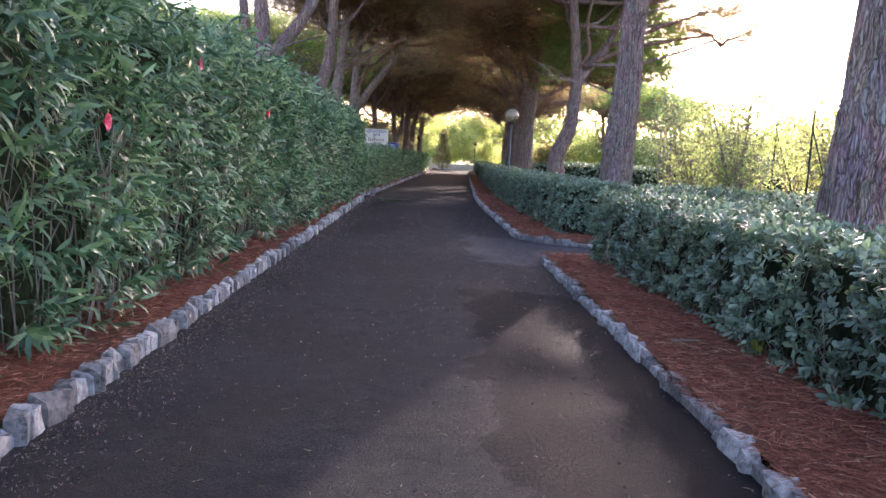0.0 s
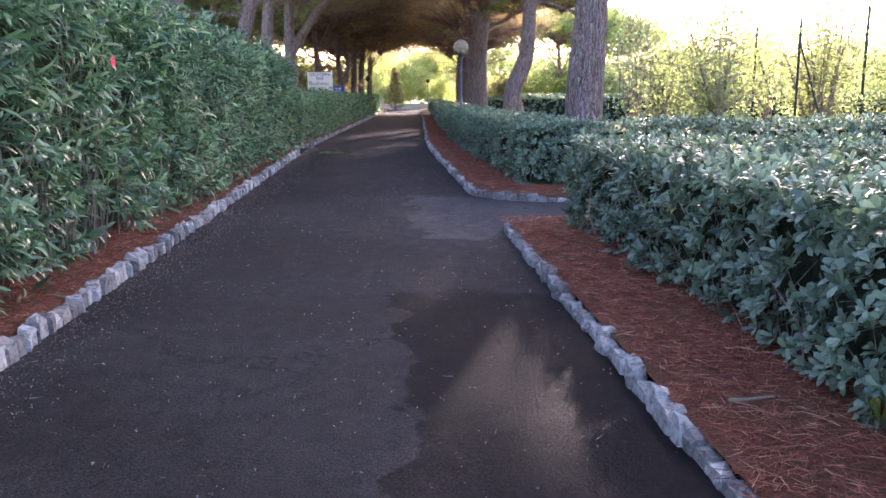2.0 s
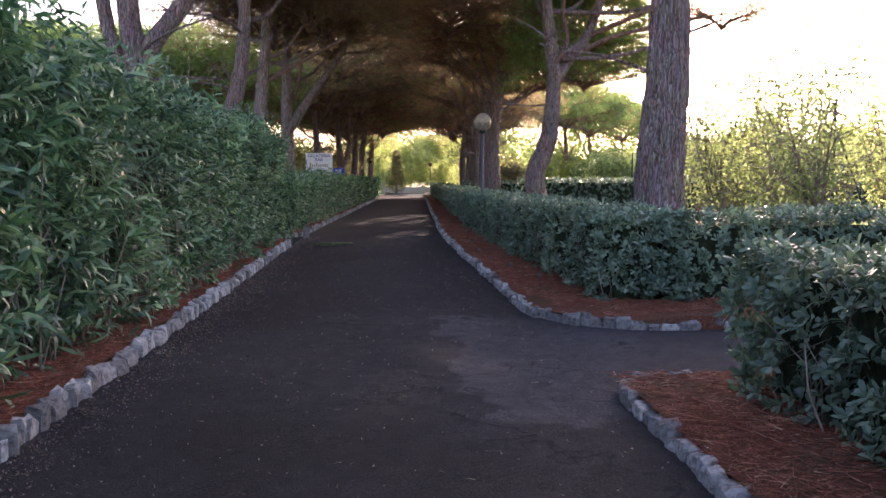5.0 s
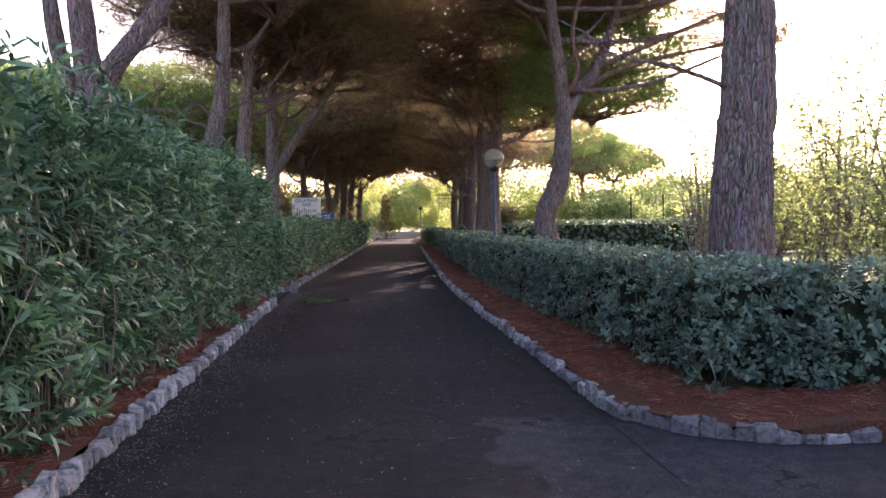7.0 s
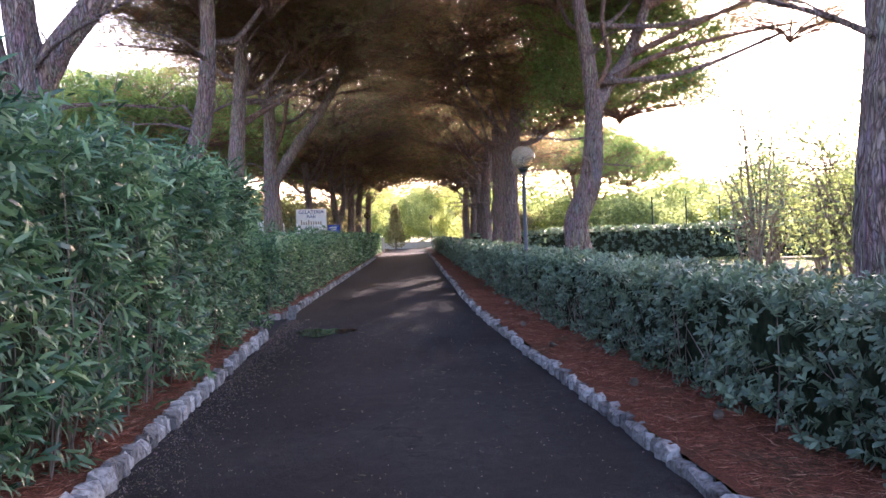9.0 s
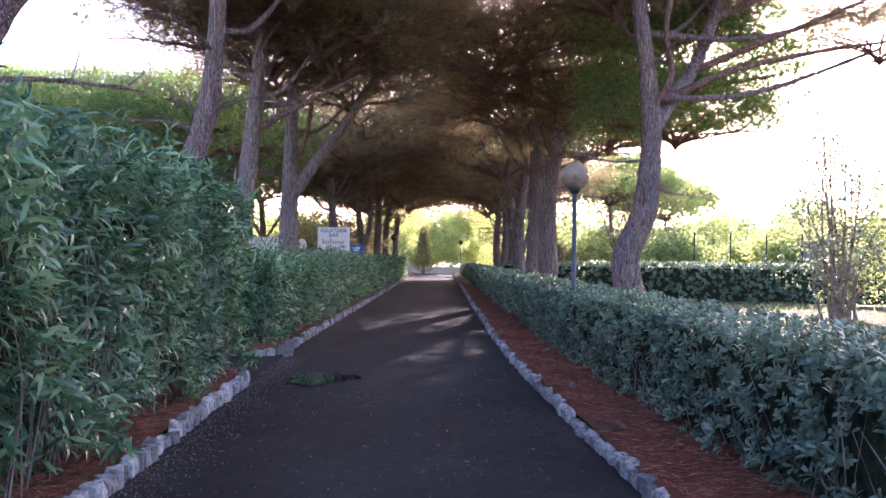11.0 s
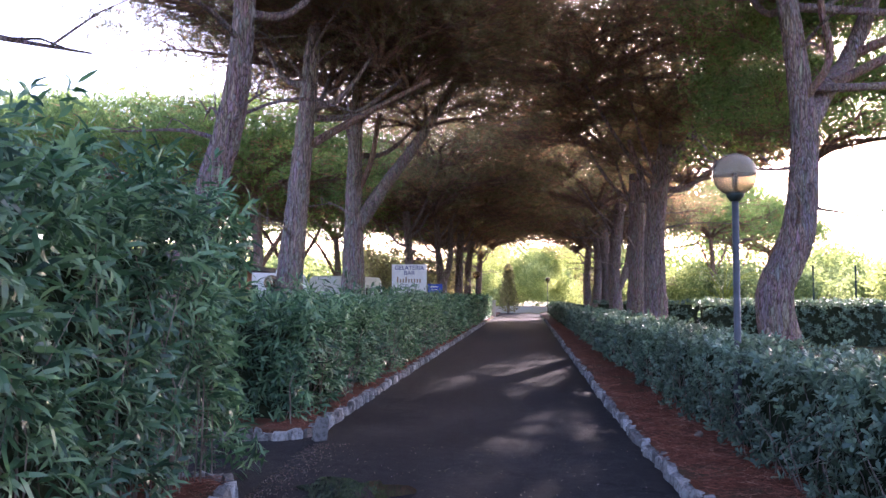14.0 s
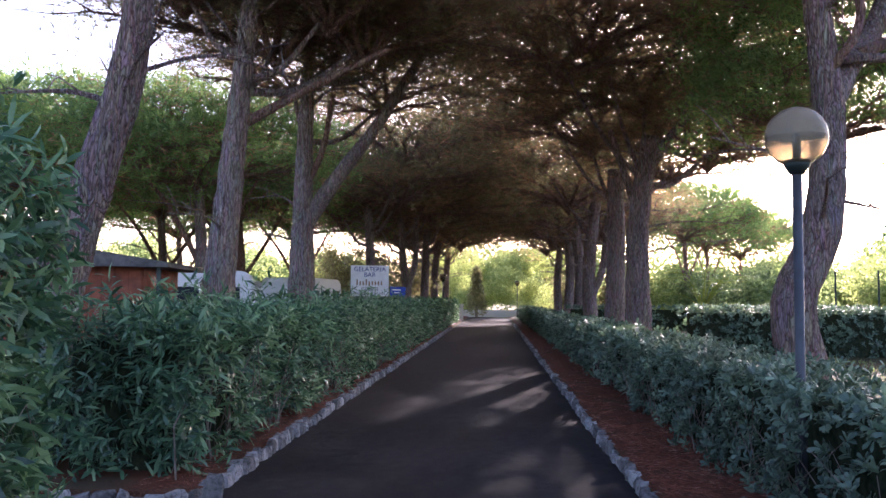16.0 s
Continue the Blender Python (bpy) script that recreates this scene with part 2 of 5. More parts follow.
def painted(name, col, rough=0.5, metal=0.0, wear=0.12, scale=9):
    m, nt, b = material(name, rough, 0.5, metal)
    n = noise_tex(nt, coords(nt), scale, 5, 0.6)
    lo, hi = tuple(c * (1 - wear * 1.6) for c in col), tuple(min(1, c * (1 + wear)) for c in col)
    nt.links.new(ramp(nt, n, [(0.35, lo), (0.65, hi)]), b.inputs["Base Color"])
    return m


PAINT_GREY = painted("grey_pole_paint", (0.055, 0.058, 0.064), 0.5, 0.0)
DARK_METAL = painted("dark_green_metal", (0.03, 0.045, 0.04), 0.5, 0.4)
WHITE_BOARD = painted("white_board", (0.86, 0.86, 0.85), 0.4, 0, 0.05)
BLUE_BOARD = painted("blue_board", (0.02, 0.06, 0.45), 0.4)
INK_BLUE = painted("blue_ink", (0.03, 0.06, 0.25), 0.5)
INK_BROWN = painted("brown_ink", (0.28, 0.16, 0.07), 0.5)
INK_GREY = painted("grey_ink", (0.16, 0.17, 0.22), 0.5)
HUT_WOOD = painted("red_brown_boards", (0.26, 0.075, 0.035), 0.7, 0, 0.25, 5)
ROOF_GREY = painted("roofing_felt", (0.12, 0.11, 0.10), 0.85, 0, 0.25)
CARAVAN = painted("white_coachwork", (0.8, 0.8, 0.8), 0.35, 0, 0.04)
DARK_GLASS = painted("tinted_window", (0.03, 0.04, 0.05), 0.1)
WALL_WHITE = painted("white_render", (0.8, 0.77, 0.7), 0.8, 0, 0.08)
SCREEN_CLOTH = painted("grey_windscreen", (0.13, 0.15, 0.15), 0.9)
FLOWER = leaf_material("oleander_flower", (0.5, 0.02, 0.08), (0.65, 0.04, 0.1), (0.75, 0.1, 0.2), 0.5, 0.3)
PALE_LEAF = leaf_material("dry_leaf", (0.1, 0.075, 0.05), (0.17, 0.14, 0.1), (0.34, 0.29, 0.22), 0.7, 0.1)

GLOBE, _nt, _b = material("smoky_globe", 0.16, 0.6)
_b.inputs["Base Color"].default_value = (0.62, 0.53, 0.4, 1)
_b.inputs["Transmission Weight"].default_value = 0.75
_b.inputs["IOR"].default_value = 1.15
REFLECTOR = painted("dull_gold_cap", (0.42, 0.37, 0.26), 0.4, 0.2, 0.15)
WATER, _nt, _b = material("puddle_water", 0.03, 0.5)
_nt.links.new(ramp(_nt, noise_tex(_nt, coords(_nt), 5), [(0.4, (0.012, 0.012, 0.013)), (0.6, (0.03, 0.028, 0.027))]), _b.inputs["Base Color"])


# ---- mesh helpers ----
class Shape:
    """Gathers triangles and makes one mesh of them."""

    def __init__(self):
        self.v, self.f, self.n = [], [], 0

    def add(self, v, f):
        v, f = np.asarray(v, float), np.asarray(f, int)
        self.v.append(v)
        self.f.append(f + self.n)
        self.n += len(v)
        return self

    def mesh(self, name, mat, smooth=False):
        v, f = np.concatenate(self.v), np.concatenate(self.f)
        me = bpy.data.meshes.new(name)
        me.vertices.add(len(v))
        me.vertices.foreach_set("co", v.ravel())
        me.loops.add(f.size)
        me.loops.foreach_set("vertex_index", f.ravel())
        me.polygons.add(len(f))
        me.polygons.foreach_set("loop_start", np.arange(0, f.size, 3))
        me.polygons.foreach_set("use_smooth", np.full(len(f), smooth))
        me.update(calc_edges=True)
        me.materials.append(mat)
        return me


def unit(a):
    return a / np.maximum(np.linalg.norm(a, axis=-1, keepdims=True), 1e-9)


def leaves(base, way, face, length, width, widest=0.45, fold=0.15, droop=0.12):
    """Curved leaves with a rounded outline, four triangles each."""
    n = len(base)
    way, side = unit(way), unit(np.cross(way, face))
    up = np.cross(side, way)
    L, W = np.reshape(length, (-1, 1)), np.reshape(width, (-1, 1))
    a, b = (0.36, 0.76) if widest > 0.5 else (0.3, 0.66)
    wa, wb = (0.36, 0.5) if widest > 0.5 else (0.47, 0.4)
    pa = base + way * L * a - up * (L * droop * a * a)
    pb = base + way * L * b - up * (L * droop * b * b)
    tip = base + way * L * (1 - 0.3 * droop) - up * L * droop
    v = np.stack([base, pa + side * W * wa + up * W * fold, pb + side * W * wb + up * W * fold, tip, pb - side * W * wb + up * W * fold, pa - side * W * wa + up * W * fold], 1)
    k = np.array([[0, 5, 1], [1, 5, 4], [1, 4, 2], [2, 4, 3]])
    return v.reshape(-1, 3), (np.arange(n)[:, None, None] * 6 + k).reshape(-1, 3)


def blades(base, tip, width):
    """Thin triangles from base to tip."""
    n = len(base)
    d = unit(tip - base)
    s = unit(np.cross(d, rng.normal(size=(n, 3)))) * np.reshape(width, (-1, 1)) / 2
    v = np.stack([base - s, base + s, tip], 1)
    return v.reshape(-1, 3), np.arange(n * 3).reshape(-1, 3)


def tube(points, radii, sides=8, rough=0.0, cap=True):
    p = np.asarray(points, float)
    k = len(p)
    t = unit(np.gradient(p, axis=0))
    ref = np.tile([0.0, 0.0, 1.0], (k, 1))
    ref[np.abs(t[:, 2]) > 0.9] = [1.0, 0.0, 0.0]
    if np.mean(np.abs(t[:, 2])) > 0.5:
        ref[:] = [1.0, 0.0, 0.0]
    a = unit(np.cross(t, ref))
    b = np.cross(t, a)
    ang = np.linspace(0, 2 * math.pi, sides, endpoint=False)
    r = np.repeat(np.reshape(radii, (-1, 1)), sides, 1)
    if rough:
        r = r * (1 + rough * rng.normal(size=r.shape))
    v = p[:, None] + r[..., None] * (np.cos(ang)[None, :, None] * a[:, None] + np.sin(ang)[None, :, None] * b[:, None])
    i, j = np.meshgrid(np.arange(k - 1), np.arange(sides), indexing="ij")
    j2 = (j + 1) % sides
    q = np.stack([i * sides + j, i * sides + j2, (i + 1) * sides + j2, (i + 1) * sides + j], -1).reshape(-1, 4)
    f = np.concatenate([q[:, [0, 1, 2]], q[:, [0, 2, 3]]])
    v = v.reshape(-1, 3)
    if cap:
        v = np.concatenate([v, p[:1], p[-1:]])
        ring = np.arange(sides)
        f = np.concatenate([f, np.stack([np.full(sides, k * sides), (ring + 1) % sides, ring], 1),
                            np.stack([np.full(sides, k * sides + 1), (k - 1) * sides + ring, (k - 1) * sides + (ring + 1) % sides], 1)])
    return v, f


def smooth_line(points, n):
    """A smooth line through a few points (Catmull-Rom)."""
    p = np.asarray(points, float)
    p = np.concatenate([2 * p[:1] - p[1:2], p, 2 * p[-1:] - p[-2:-1]])
    out = []
    for s in np.linspace(0, len(p) - 3 - 1e-6, n):
        i, u = int(s), s - int(s)
        a, b, c, d = p[i:i + 4]
        out.append(0.5 * (2 * b + (c - a) * u + (2 * a - 5 * b + 4 * c - d) * u * u + (3 * b - a - 3 * c + d) * u ** 3))
    return np.array(out)


def grid(xs, ys, height):
    X, Y = np.meshgrid(xs, ys)
    v = np.stack([X.ravel(), Y.ravel(), height(X, Y).ravel()], 1)
    nx = len(xs)
    i, j = np.meshgrid(np.arange(len(ys) - 1), np.arange(nx - 1), indexing="ij")
    a = (i * nx + j).ravel()
    return v, np.concatenate([np.stack([a, a + 1, a + nx + 1], 1), np.stack([a, a + nx + 1, a + nx], 1)])


def block(lo, hi, edge=0.0):
    """A box, with its edges cut off by edge."""
    bm = bmesh.new()
    bmesh.ops.create_cube(bm, size=1, matrix=Matrix.Translation((Vector(lo) + Vector(hi)) / 2) @ Matrix.Diagonal((*(Vector(hi) - Vector(lo)), 1)))
    if edge:
        bmesh.ops.bevel(bm, geom=bm.edges[:], offset=edge, segments=2, affect="EDGES")
    return bm


def part(name, made, mat, parent=None, label="", smooth=False):
    """Links a bmesh, a Shape or a mesh as one object under its parent."""
    if isinstance(made, Shape):
        me = made.mesh(name, mat, smooth)
    elif isinstance(made, bmesh.types.BMesh):
        me = bpy.data.meshes.new(name)
        made.to_mesh(me)
        made.free()
        me.materials.append(mat)
        if smooth:
            for p in me.polygons:
                p.use_smooth = True
    else:
        me = made
    ob = new(name, me)
    if parent:
        ob.parent = parent
    if label:
        ob["label"] = label
    return ob


def cx(y):
    """The middle of the path: straight, then a slow bend to the right."""
    y = np.asarray(y, float)
    return 0.047 * np.where(y > 30, y - 26, np.where(y > 22, (y - 22) ** 2 / 16, 0))


def lumps(x, y, s, seed=0.0):
    """Cheap smooth unevenness, about -1 to 1."""
    return (np.sin(x * s * 1.3 + seed) * np.cos(y * s + seed * 1.7) + 0.6 * np.sin(x * s * 2.9 + y * s * 2.1 + seed * 3) + 0.4 * np.sin(y * s * 4.7 - x * s * 3.7 + seed)) / 1.6


# ---- ground ----
LEFT, RIGHT, END = -1.78, 1.66, 92.0
ys = np.arange(-14, END + 0.1, 0.25)
road = Shape()
cols = np.linspace(0, 1, 15)
yy = np.repeat(ys[:, None], 15, 1)
xx = LEFT - 0.06 + cx(yy) + cols * (RIGHT - LEFT + 0.12)
v = np.stack([xx.ravel(), yy.ravel(), (0.006 * lumps(xx, yy, 1.1) - 0.02 * np.abs(cols * 2 - 1) ** 4).ravel()], 1)
i, j = np.meshgrid(np.arange(len(ys) - 1), np.arange(14), indexing="ij")
a = (i * 15 + j).ravel()
road.add(v, np.concatenate([np.stack([a, a + 1, a + 16], 1), np.stack([a, a + 16, a + 15], 1)]))
road.add(*grid(np.linspace(1.6, 16, 30), np.linspace(11.1, 14.2, 12), lambda x, y: -0.012 + 0.004 * lumps(x, y, 1.3)))
road.add(*grid(np.linspace(-16, -1.72, 30), np.linspace(23.6, 26.9, 14), lambda x, y: -0.012 + 0.004 * lumps(x, y, 1.3)))
tagged(part("road", road, ASPHALT, smooth=True), "dark worn asphalt footpath with patches and fine cracks", "path", kind="structure")

far = Shape().add(*grid(np.array([-2500, -600, -150, -60, -30, 0, 30, 60, 150, 600, 2500.0]), np.array([-600, -100, -30, 0, 30, 60, 92, 120, 200, 600, 3000.0]), lambda x, y: -0.06 + 0 * x))
tagged(part("ground", far, GROUND), "dry open ground with sparse grass under the pines", "ground", kind="structure")


def bed(name, y0, y1, side, r0=0.0, r1=0.0, slant=0.0):
    """Raised planting bed behind a kerb, strewn with needles."""
    n = int((y1 - y0) / 0.2) + 2
    yb = np.unique(np.concatenate([np.linspace(y0, y1, n), y0 + np.array([0.0, 0.03, 0.08, 0.15, 0.3]), y1 - np.array([0.0, 0.03, 0.08, 0.15, 0.3])]))
    n = len(yb)
    inset = 0 * yb
    for r, d in ((r0, yb - y0), (r1, y1 - yb)):
        k = np.clip(r - d, 0, r)
        inset += r - np.sqrt(np.maximum(r * r - k * k, 0)) if r else 0
    off = np.array([0.07, 0.16, 0.3, 0.5, 0.75, 1.0, 1.4, 2.0, 3.0, 5.0, 8.0, 12.0])
    yy = np.repeat(yb[:, None], len(off), 1)
    xx = (LEFT - off - inset[:, None] if side < 0 else RIGHT + off + inset[:, None] - slant * (y1 - yy)) + cx(yy)
    zz = 0.075 + 0.03 * np.minimum(1, off / 0.5) + 0.022 * lumps(xx, yy, 2.6) * np.minimum(1, off * 3)
    zz[0], zz[-1] = -0.03, -0.03
    v = np.stack([xx.ravel(), yy.ravel(), zz.ravel()], 1)
    m = len(off)
    i, j = np.meshgrid(np.arange(n - 1), np.arange(m - 1), indexing="ij")
    a = (i * m + j).ravel()
    f = np.concatenate([np.stack([a, a + 1, a + m + 1], 1), np.stack([a, a + m + 1, a + m], 1)])
    return tagged(part(name, Shape().add(v, f if side > 0 else f[:, ::-1]), SOIL, smooth=True), "raised bed covered with fallen red-brown pine needles", "ground", kind="structure")


bed("planting_bed_1", -14, 24.05, -1, 0, 0.5)
bed("planting_bed_2", 26.3, END, -1, 0.3)
bed("planting_bed_3", -14, 11.38, 1, 0, 0.3, 0.0157)
bed("planting_bed_4", 13.43, END, 1, 1.12)


def litter(name, areas, label):
    """Fallen needles as thin curved blades: areas of (x0, x1, y0, y1, count)."""
    s = Shape()
    for x0, x1, y0, y1, n in areas:
        y = rng.uniform(y0, y1, n)
        x = rng.uniform(x0, x1, n) + cx(y)
        z = 0.10 + 0.022 * lumps(x, y, 2.6) + rng.uniform(0.0, 0.028, n)
        base = np.stack([x, y, z], 1)
        ang = rng.uniform(0, 2 * math.pi, n)
        d = np.stack([np.cos(ang), np.sin(ang), rng.normal(0, 0.16, n)], 1) * rng.uniform(0.06, 0.15, (n, 1))
        s.add(*blades(base, base + d, rng.uniform(0.0026, 0.0048, n)))
    return tagged(part(name, s, NEEDLES), label, "pine needles", kind="stuff")


litter("needle_carpet", [(1.55, 2.75, -1, 5, 19000), (1.68, 2.75, 5, 11.3, 17000), (1.95, 2.6, 14.2, 15.0, 1200), (1.76, 2.6, 15.0, 30, 21000), (1.74, 2.6, 30, 60, 8000), (2.3, 10, 13.62, 14.6, 15000), (3.6, 10, 16, 40, 16000)], "thick carpet of fallen red-brown pine needles beside the path")
litter("needle_carpet", [(-2.6, -1.86, -1, 23.9, 28000), (-2.4, -1.86, 26.45, 50, 7000)], "red-brown pine needles under the oleander hedge")
crumbs = Shape()
n = 3200
y = rng.uniform(0, 26, n)
edge = rng.random(n) < 0.6
x = np.where(edge, LEFT + 0.05 + np.abs(rng.normal(0, 0.22, n)), rng.uniform(-1.7, 1.6, n))
base = np.stack([x, y, np.full(n, 0.004)], 1)
ang = rng.uniform(0, 2 * math.pi, n)
crumbs.add(*blades(base, base + np.stack([np.cos(ang), np.sin(ang), 0.06 + 0 * ang], 1) * rng.uniform(0.01, 0.07, (n, 1)), rng.uniform(0.002, 0.006, n)))
tagged(part("ground_debris", crumbs, PALE_LEAF), "scattered twigs and dry bits on the asphalt", "debris", kind="stuff")


grit = Shape()
n = 9000
y = rng.uniform(0, 26, n)
x = LEFT + 0.08 + np.abs(rng.normal(0, 0.2, n))
x = np.where(rng.random(n) < 0.25, rng.uniform(-1.7, 1.6, n), x)
base = np.stack([x, y, np.full(n, 0.003)], 1)
grit.add(*blades(base, base + unit(rng.normal(0, 1, (n, 3)) * [1, 1, 0] + [0, 0, 0.5]) * rng.uniform(0.006, 0.02, (n, 1)), rng.uniform(0.006, 0.016, n)))
tagged(part("ground_grit", grit, BARK), "dark grit and bark crumbs along the kerb", "debris", kind="stuff")


lawn = Shape()
n = 26000
base = np.stack([rng.uniform(4.6, 24, n), rng.uniform(17, 42, n), np.full(n, 0.09)], 1)
keep = lumps(base[:, 0], base[:, 1], 0.9, 4.0) > -0.25
base = base[keep]
base[:, 2] = np.where(base[:, 0] < 13.5, 0.09 + 0.022 * lumps(base[:, 0], base[:, 1], 2.6), -0.06)
k = len(base)
lawn.add(*blades(base, base + np.stack([rng.normal(0, 0.05, k), rng.normal(0, 0.05, k), rng.uniform(0.05, 0.16, k)], 1), rng.uniform(0.012, 0.025, k)))
tagged(part("lawn_grass", lawn, WOODS), "thin dry yellow-green grass on the open ground", "grass", kind="stuff")


# ---- kerbs ----
def stone_mesh(k, lx, ly, lz):
    r = random.Random(40 + k)
    bm = bmesh.new()
    bmesh.ops.create_cube(bm, size=1)
    bmesh.ops.bevel(bm, geom=bm.edges[:], offset=0.13, segments=1, affect="EDGES")
    for w in bm.verts:
        w.co = Vector((w.co.x * lx * r.uniform(0.7, 1.2), w.co.y * ly * r.uniform(0.84, 1.1), w.co.z * lz * r.uniform(0.8, 1.18)))
    me = bpy.data.meshes.new("stone")
    bm.to_mesh(me)
    bm.free()
    me.materials.append(STONE)
    return me


SLABS = [stone_mesh(k, 0.085 + 0.025 * (k % 3), 0.06 + 0.035 * (k % 4), 0.28) for k in range(12)]
LONGS = [stone_mesh(20 + k, 0.09 + 0.015 * (k % 3), 0.11 + 0.045 * (k % 4), 0.28) for k in range(10)]
SMALL = [stone_mesh(40 + k, 0.13 - 0.02 * (k % 3), 0.09 + 0.035 * (k % 4), 0.25) for k in range(10)]


def kerb(name, line, meshes, step, top, label):
    """Rough stones set on edge along a line of (x, y)."""
    root = tagged(new(name), label, "kerb", kind="structure")
    p = np.array(line, float)
    seg = np.linalg.norm(np.diff(p, axis=0), axis=1)
    total, s, k = seg.sum(), 0.0, 0
    at = np.concatenate([[0], np.cumsum(seg)])
    while s < total:
        me = random.choice(meshes)
        ly = me.vertices and max(q.co.y for q in me.vertices) * 2
        s += ly / 2
        x, y = np.interp(s, at, p[:, 0]), np.interp(s, at, p[:, 1])
        x2, y2 = np.interp(s + 0.05, at, p[:, 0]), np.interp(s + 0.05, at, p[:, 1])
        turn = math.degrees(math.atan2(y2 - y, x2 - x)) - 90 if s + 0.05 < total else turn
        ob = new("stone", me)
        ob.parent = root
        ob.matrix_basis = pose(x + random.uniform(-0.02, 0.02), y, top - 0.15 + random.uniform(-0.04, 0.025), random.uniform(-7, 7), random.uniform(-5, 5), turn + random.uniform(-6, 6))
        s += ly / 2 + step
        k += 1
    # the mortar between and behind the stones
    u = np.linspace(0, total, max(8, int(total / 0.2)))
    q = np.stack([np.interp(u, at, p[:, 0]), np.interp(u, at, p[:, 1])], 1)
    d = unit(np.gradient(q, axis=0))
    side = np.stack([d[:, 1], -d[:, 0]], 1) * 0.03
    z = top - 0.055 + 0.008 * lumps(q[:, 0], q[:, 1], 9.0)
    rows = [np.column_stack([q - side * 1.1, 0 * z - 0.06]), np.column_stack([q - side * 0.8, z]), np.column_stack([q + side * 0.8, z]), np.column_stack([q + side * 1.1, 0 * z - 0.06])]
    v = np.stack(rows, 1).reshape(-1, 3)
    a = (np.arange(len(q) - 1)[:, None] * 4 + np.arange(3)).ravel()
    part("mortar", Shape().add(v, np.concatenate([np.stack([a, a + 1, a + 5], 1), np.stack([a, a + 5, a + 4], 1)])), MORTAR, root, "grey dirty mortar")
    return root


def bent(x, y0, y1, n=40):
    y = np.linspace(y0, y1, n)
    return [(x + float(cx(q)), float(q)) for q in y]


def arc(px, py, r, a0, a1, n=9):
    return [(px + r * math.cos(radians(a)), py + r * math.sin(radians(a))) for a in np.linspace(a0, a1, n)]


kerb("kerb_1", bent(LEFT - 0.02, -3, 23.6) + arc(LEFT - 0.52, 23.6, 0.5, 0, 90) + [(-5, 24.1)], SLABS, -0.015, 0.105, "kerb of rough pale stones set on edge under the oleander hedge")
kerb("kerb_2", [(-5.5, 26.3), (-2.4, 26.25)] + arc(LEFT - 0.37, 26.55, 0.3, -90, 0, 5) + bent(LEFT - 0.07, 26.9, 64), SMALL, -0.012, 0.115, "kerb of rough pale stones round the bed of the lower hedge")
kerb("kerb_3", [(RIGHT - 0.17, -3), (RIGHT + 0.05, 11.05)] + arc(RIGHT + 0.35, 11.05, 0.3, 180, 90, 5) + [(4, 11.38), (9, 11.38)], LONGS, -0.02, 0.09, "low kerb of grey stones edging the needle-covered bed")
kerb("kerb_4", [(9, 13.5), (3.1, 13.48)] + arc(RIGHT + 1.25, 14.66, 1.2, 270, 180, 12) + bent(RIGHT + 0.05, 15.0, 70), LONGS, -0.02, 0.1, "low kerb of grey stones round the corner of the bed")


# ---- hedges ----
def surface_points(faces, density):
    """Points over the sides of a hedge: faces of (origin, u, v, normal)."""
    pts, nrm = [], []
    for o, u, w, nn in faces:
        o, u, w, nn = (np.array(q, float) for q in (o, u, w, nn))
        k = int(np.linalg.norm(np.cross(u, w)) * density * (1.7 if abs(nn[1]) > 0.5 else 1))
        a = rng.random((k, 2))
        pts.append(o + a[:, :1] * u + a[:, 1:] * w)
        nrm.append(np.tile(nn, (k, 1)))
    return np.concatenate(pts), np.concatenate(nrm)


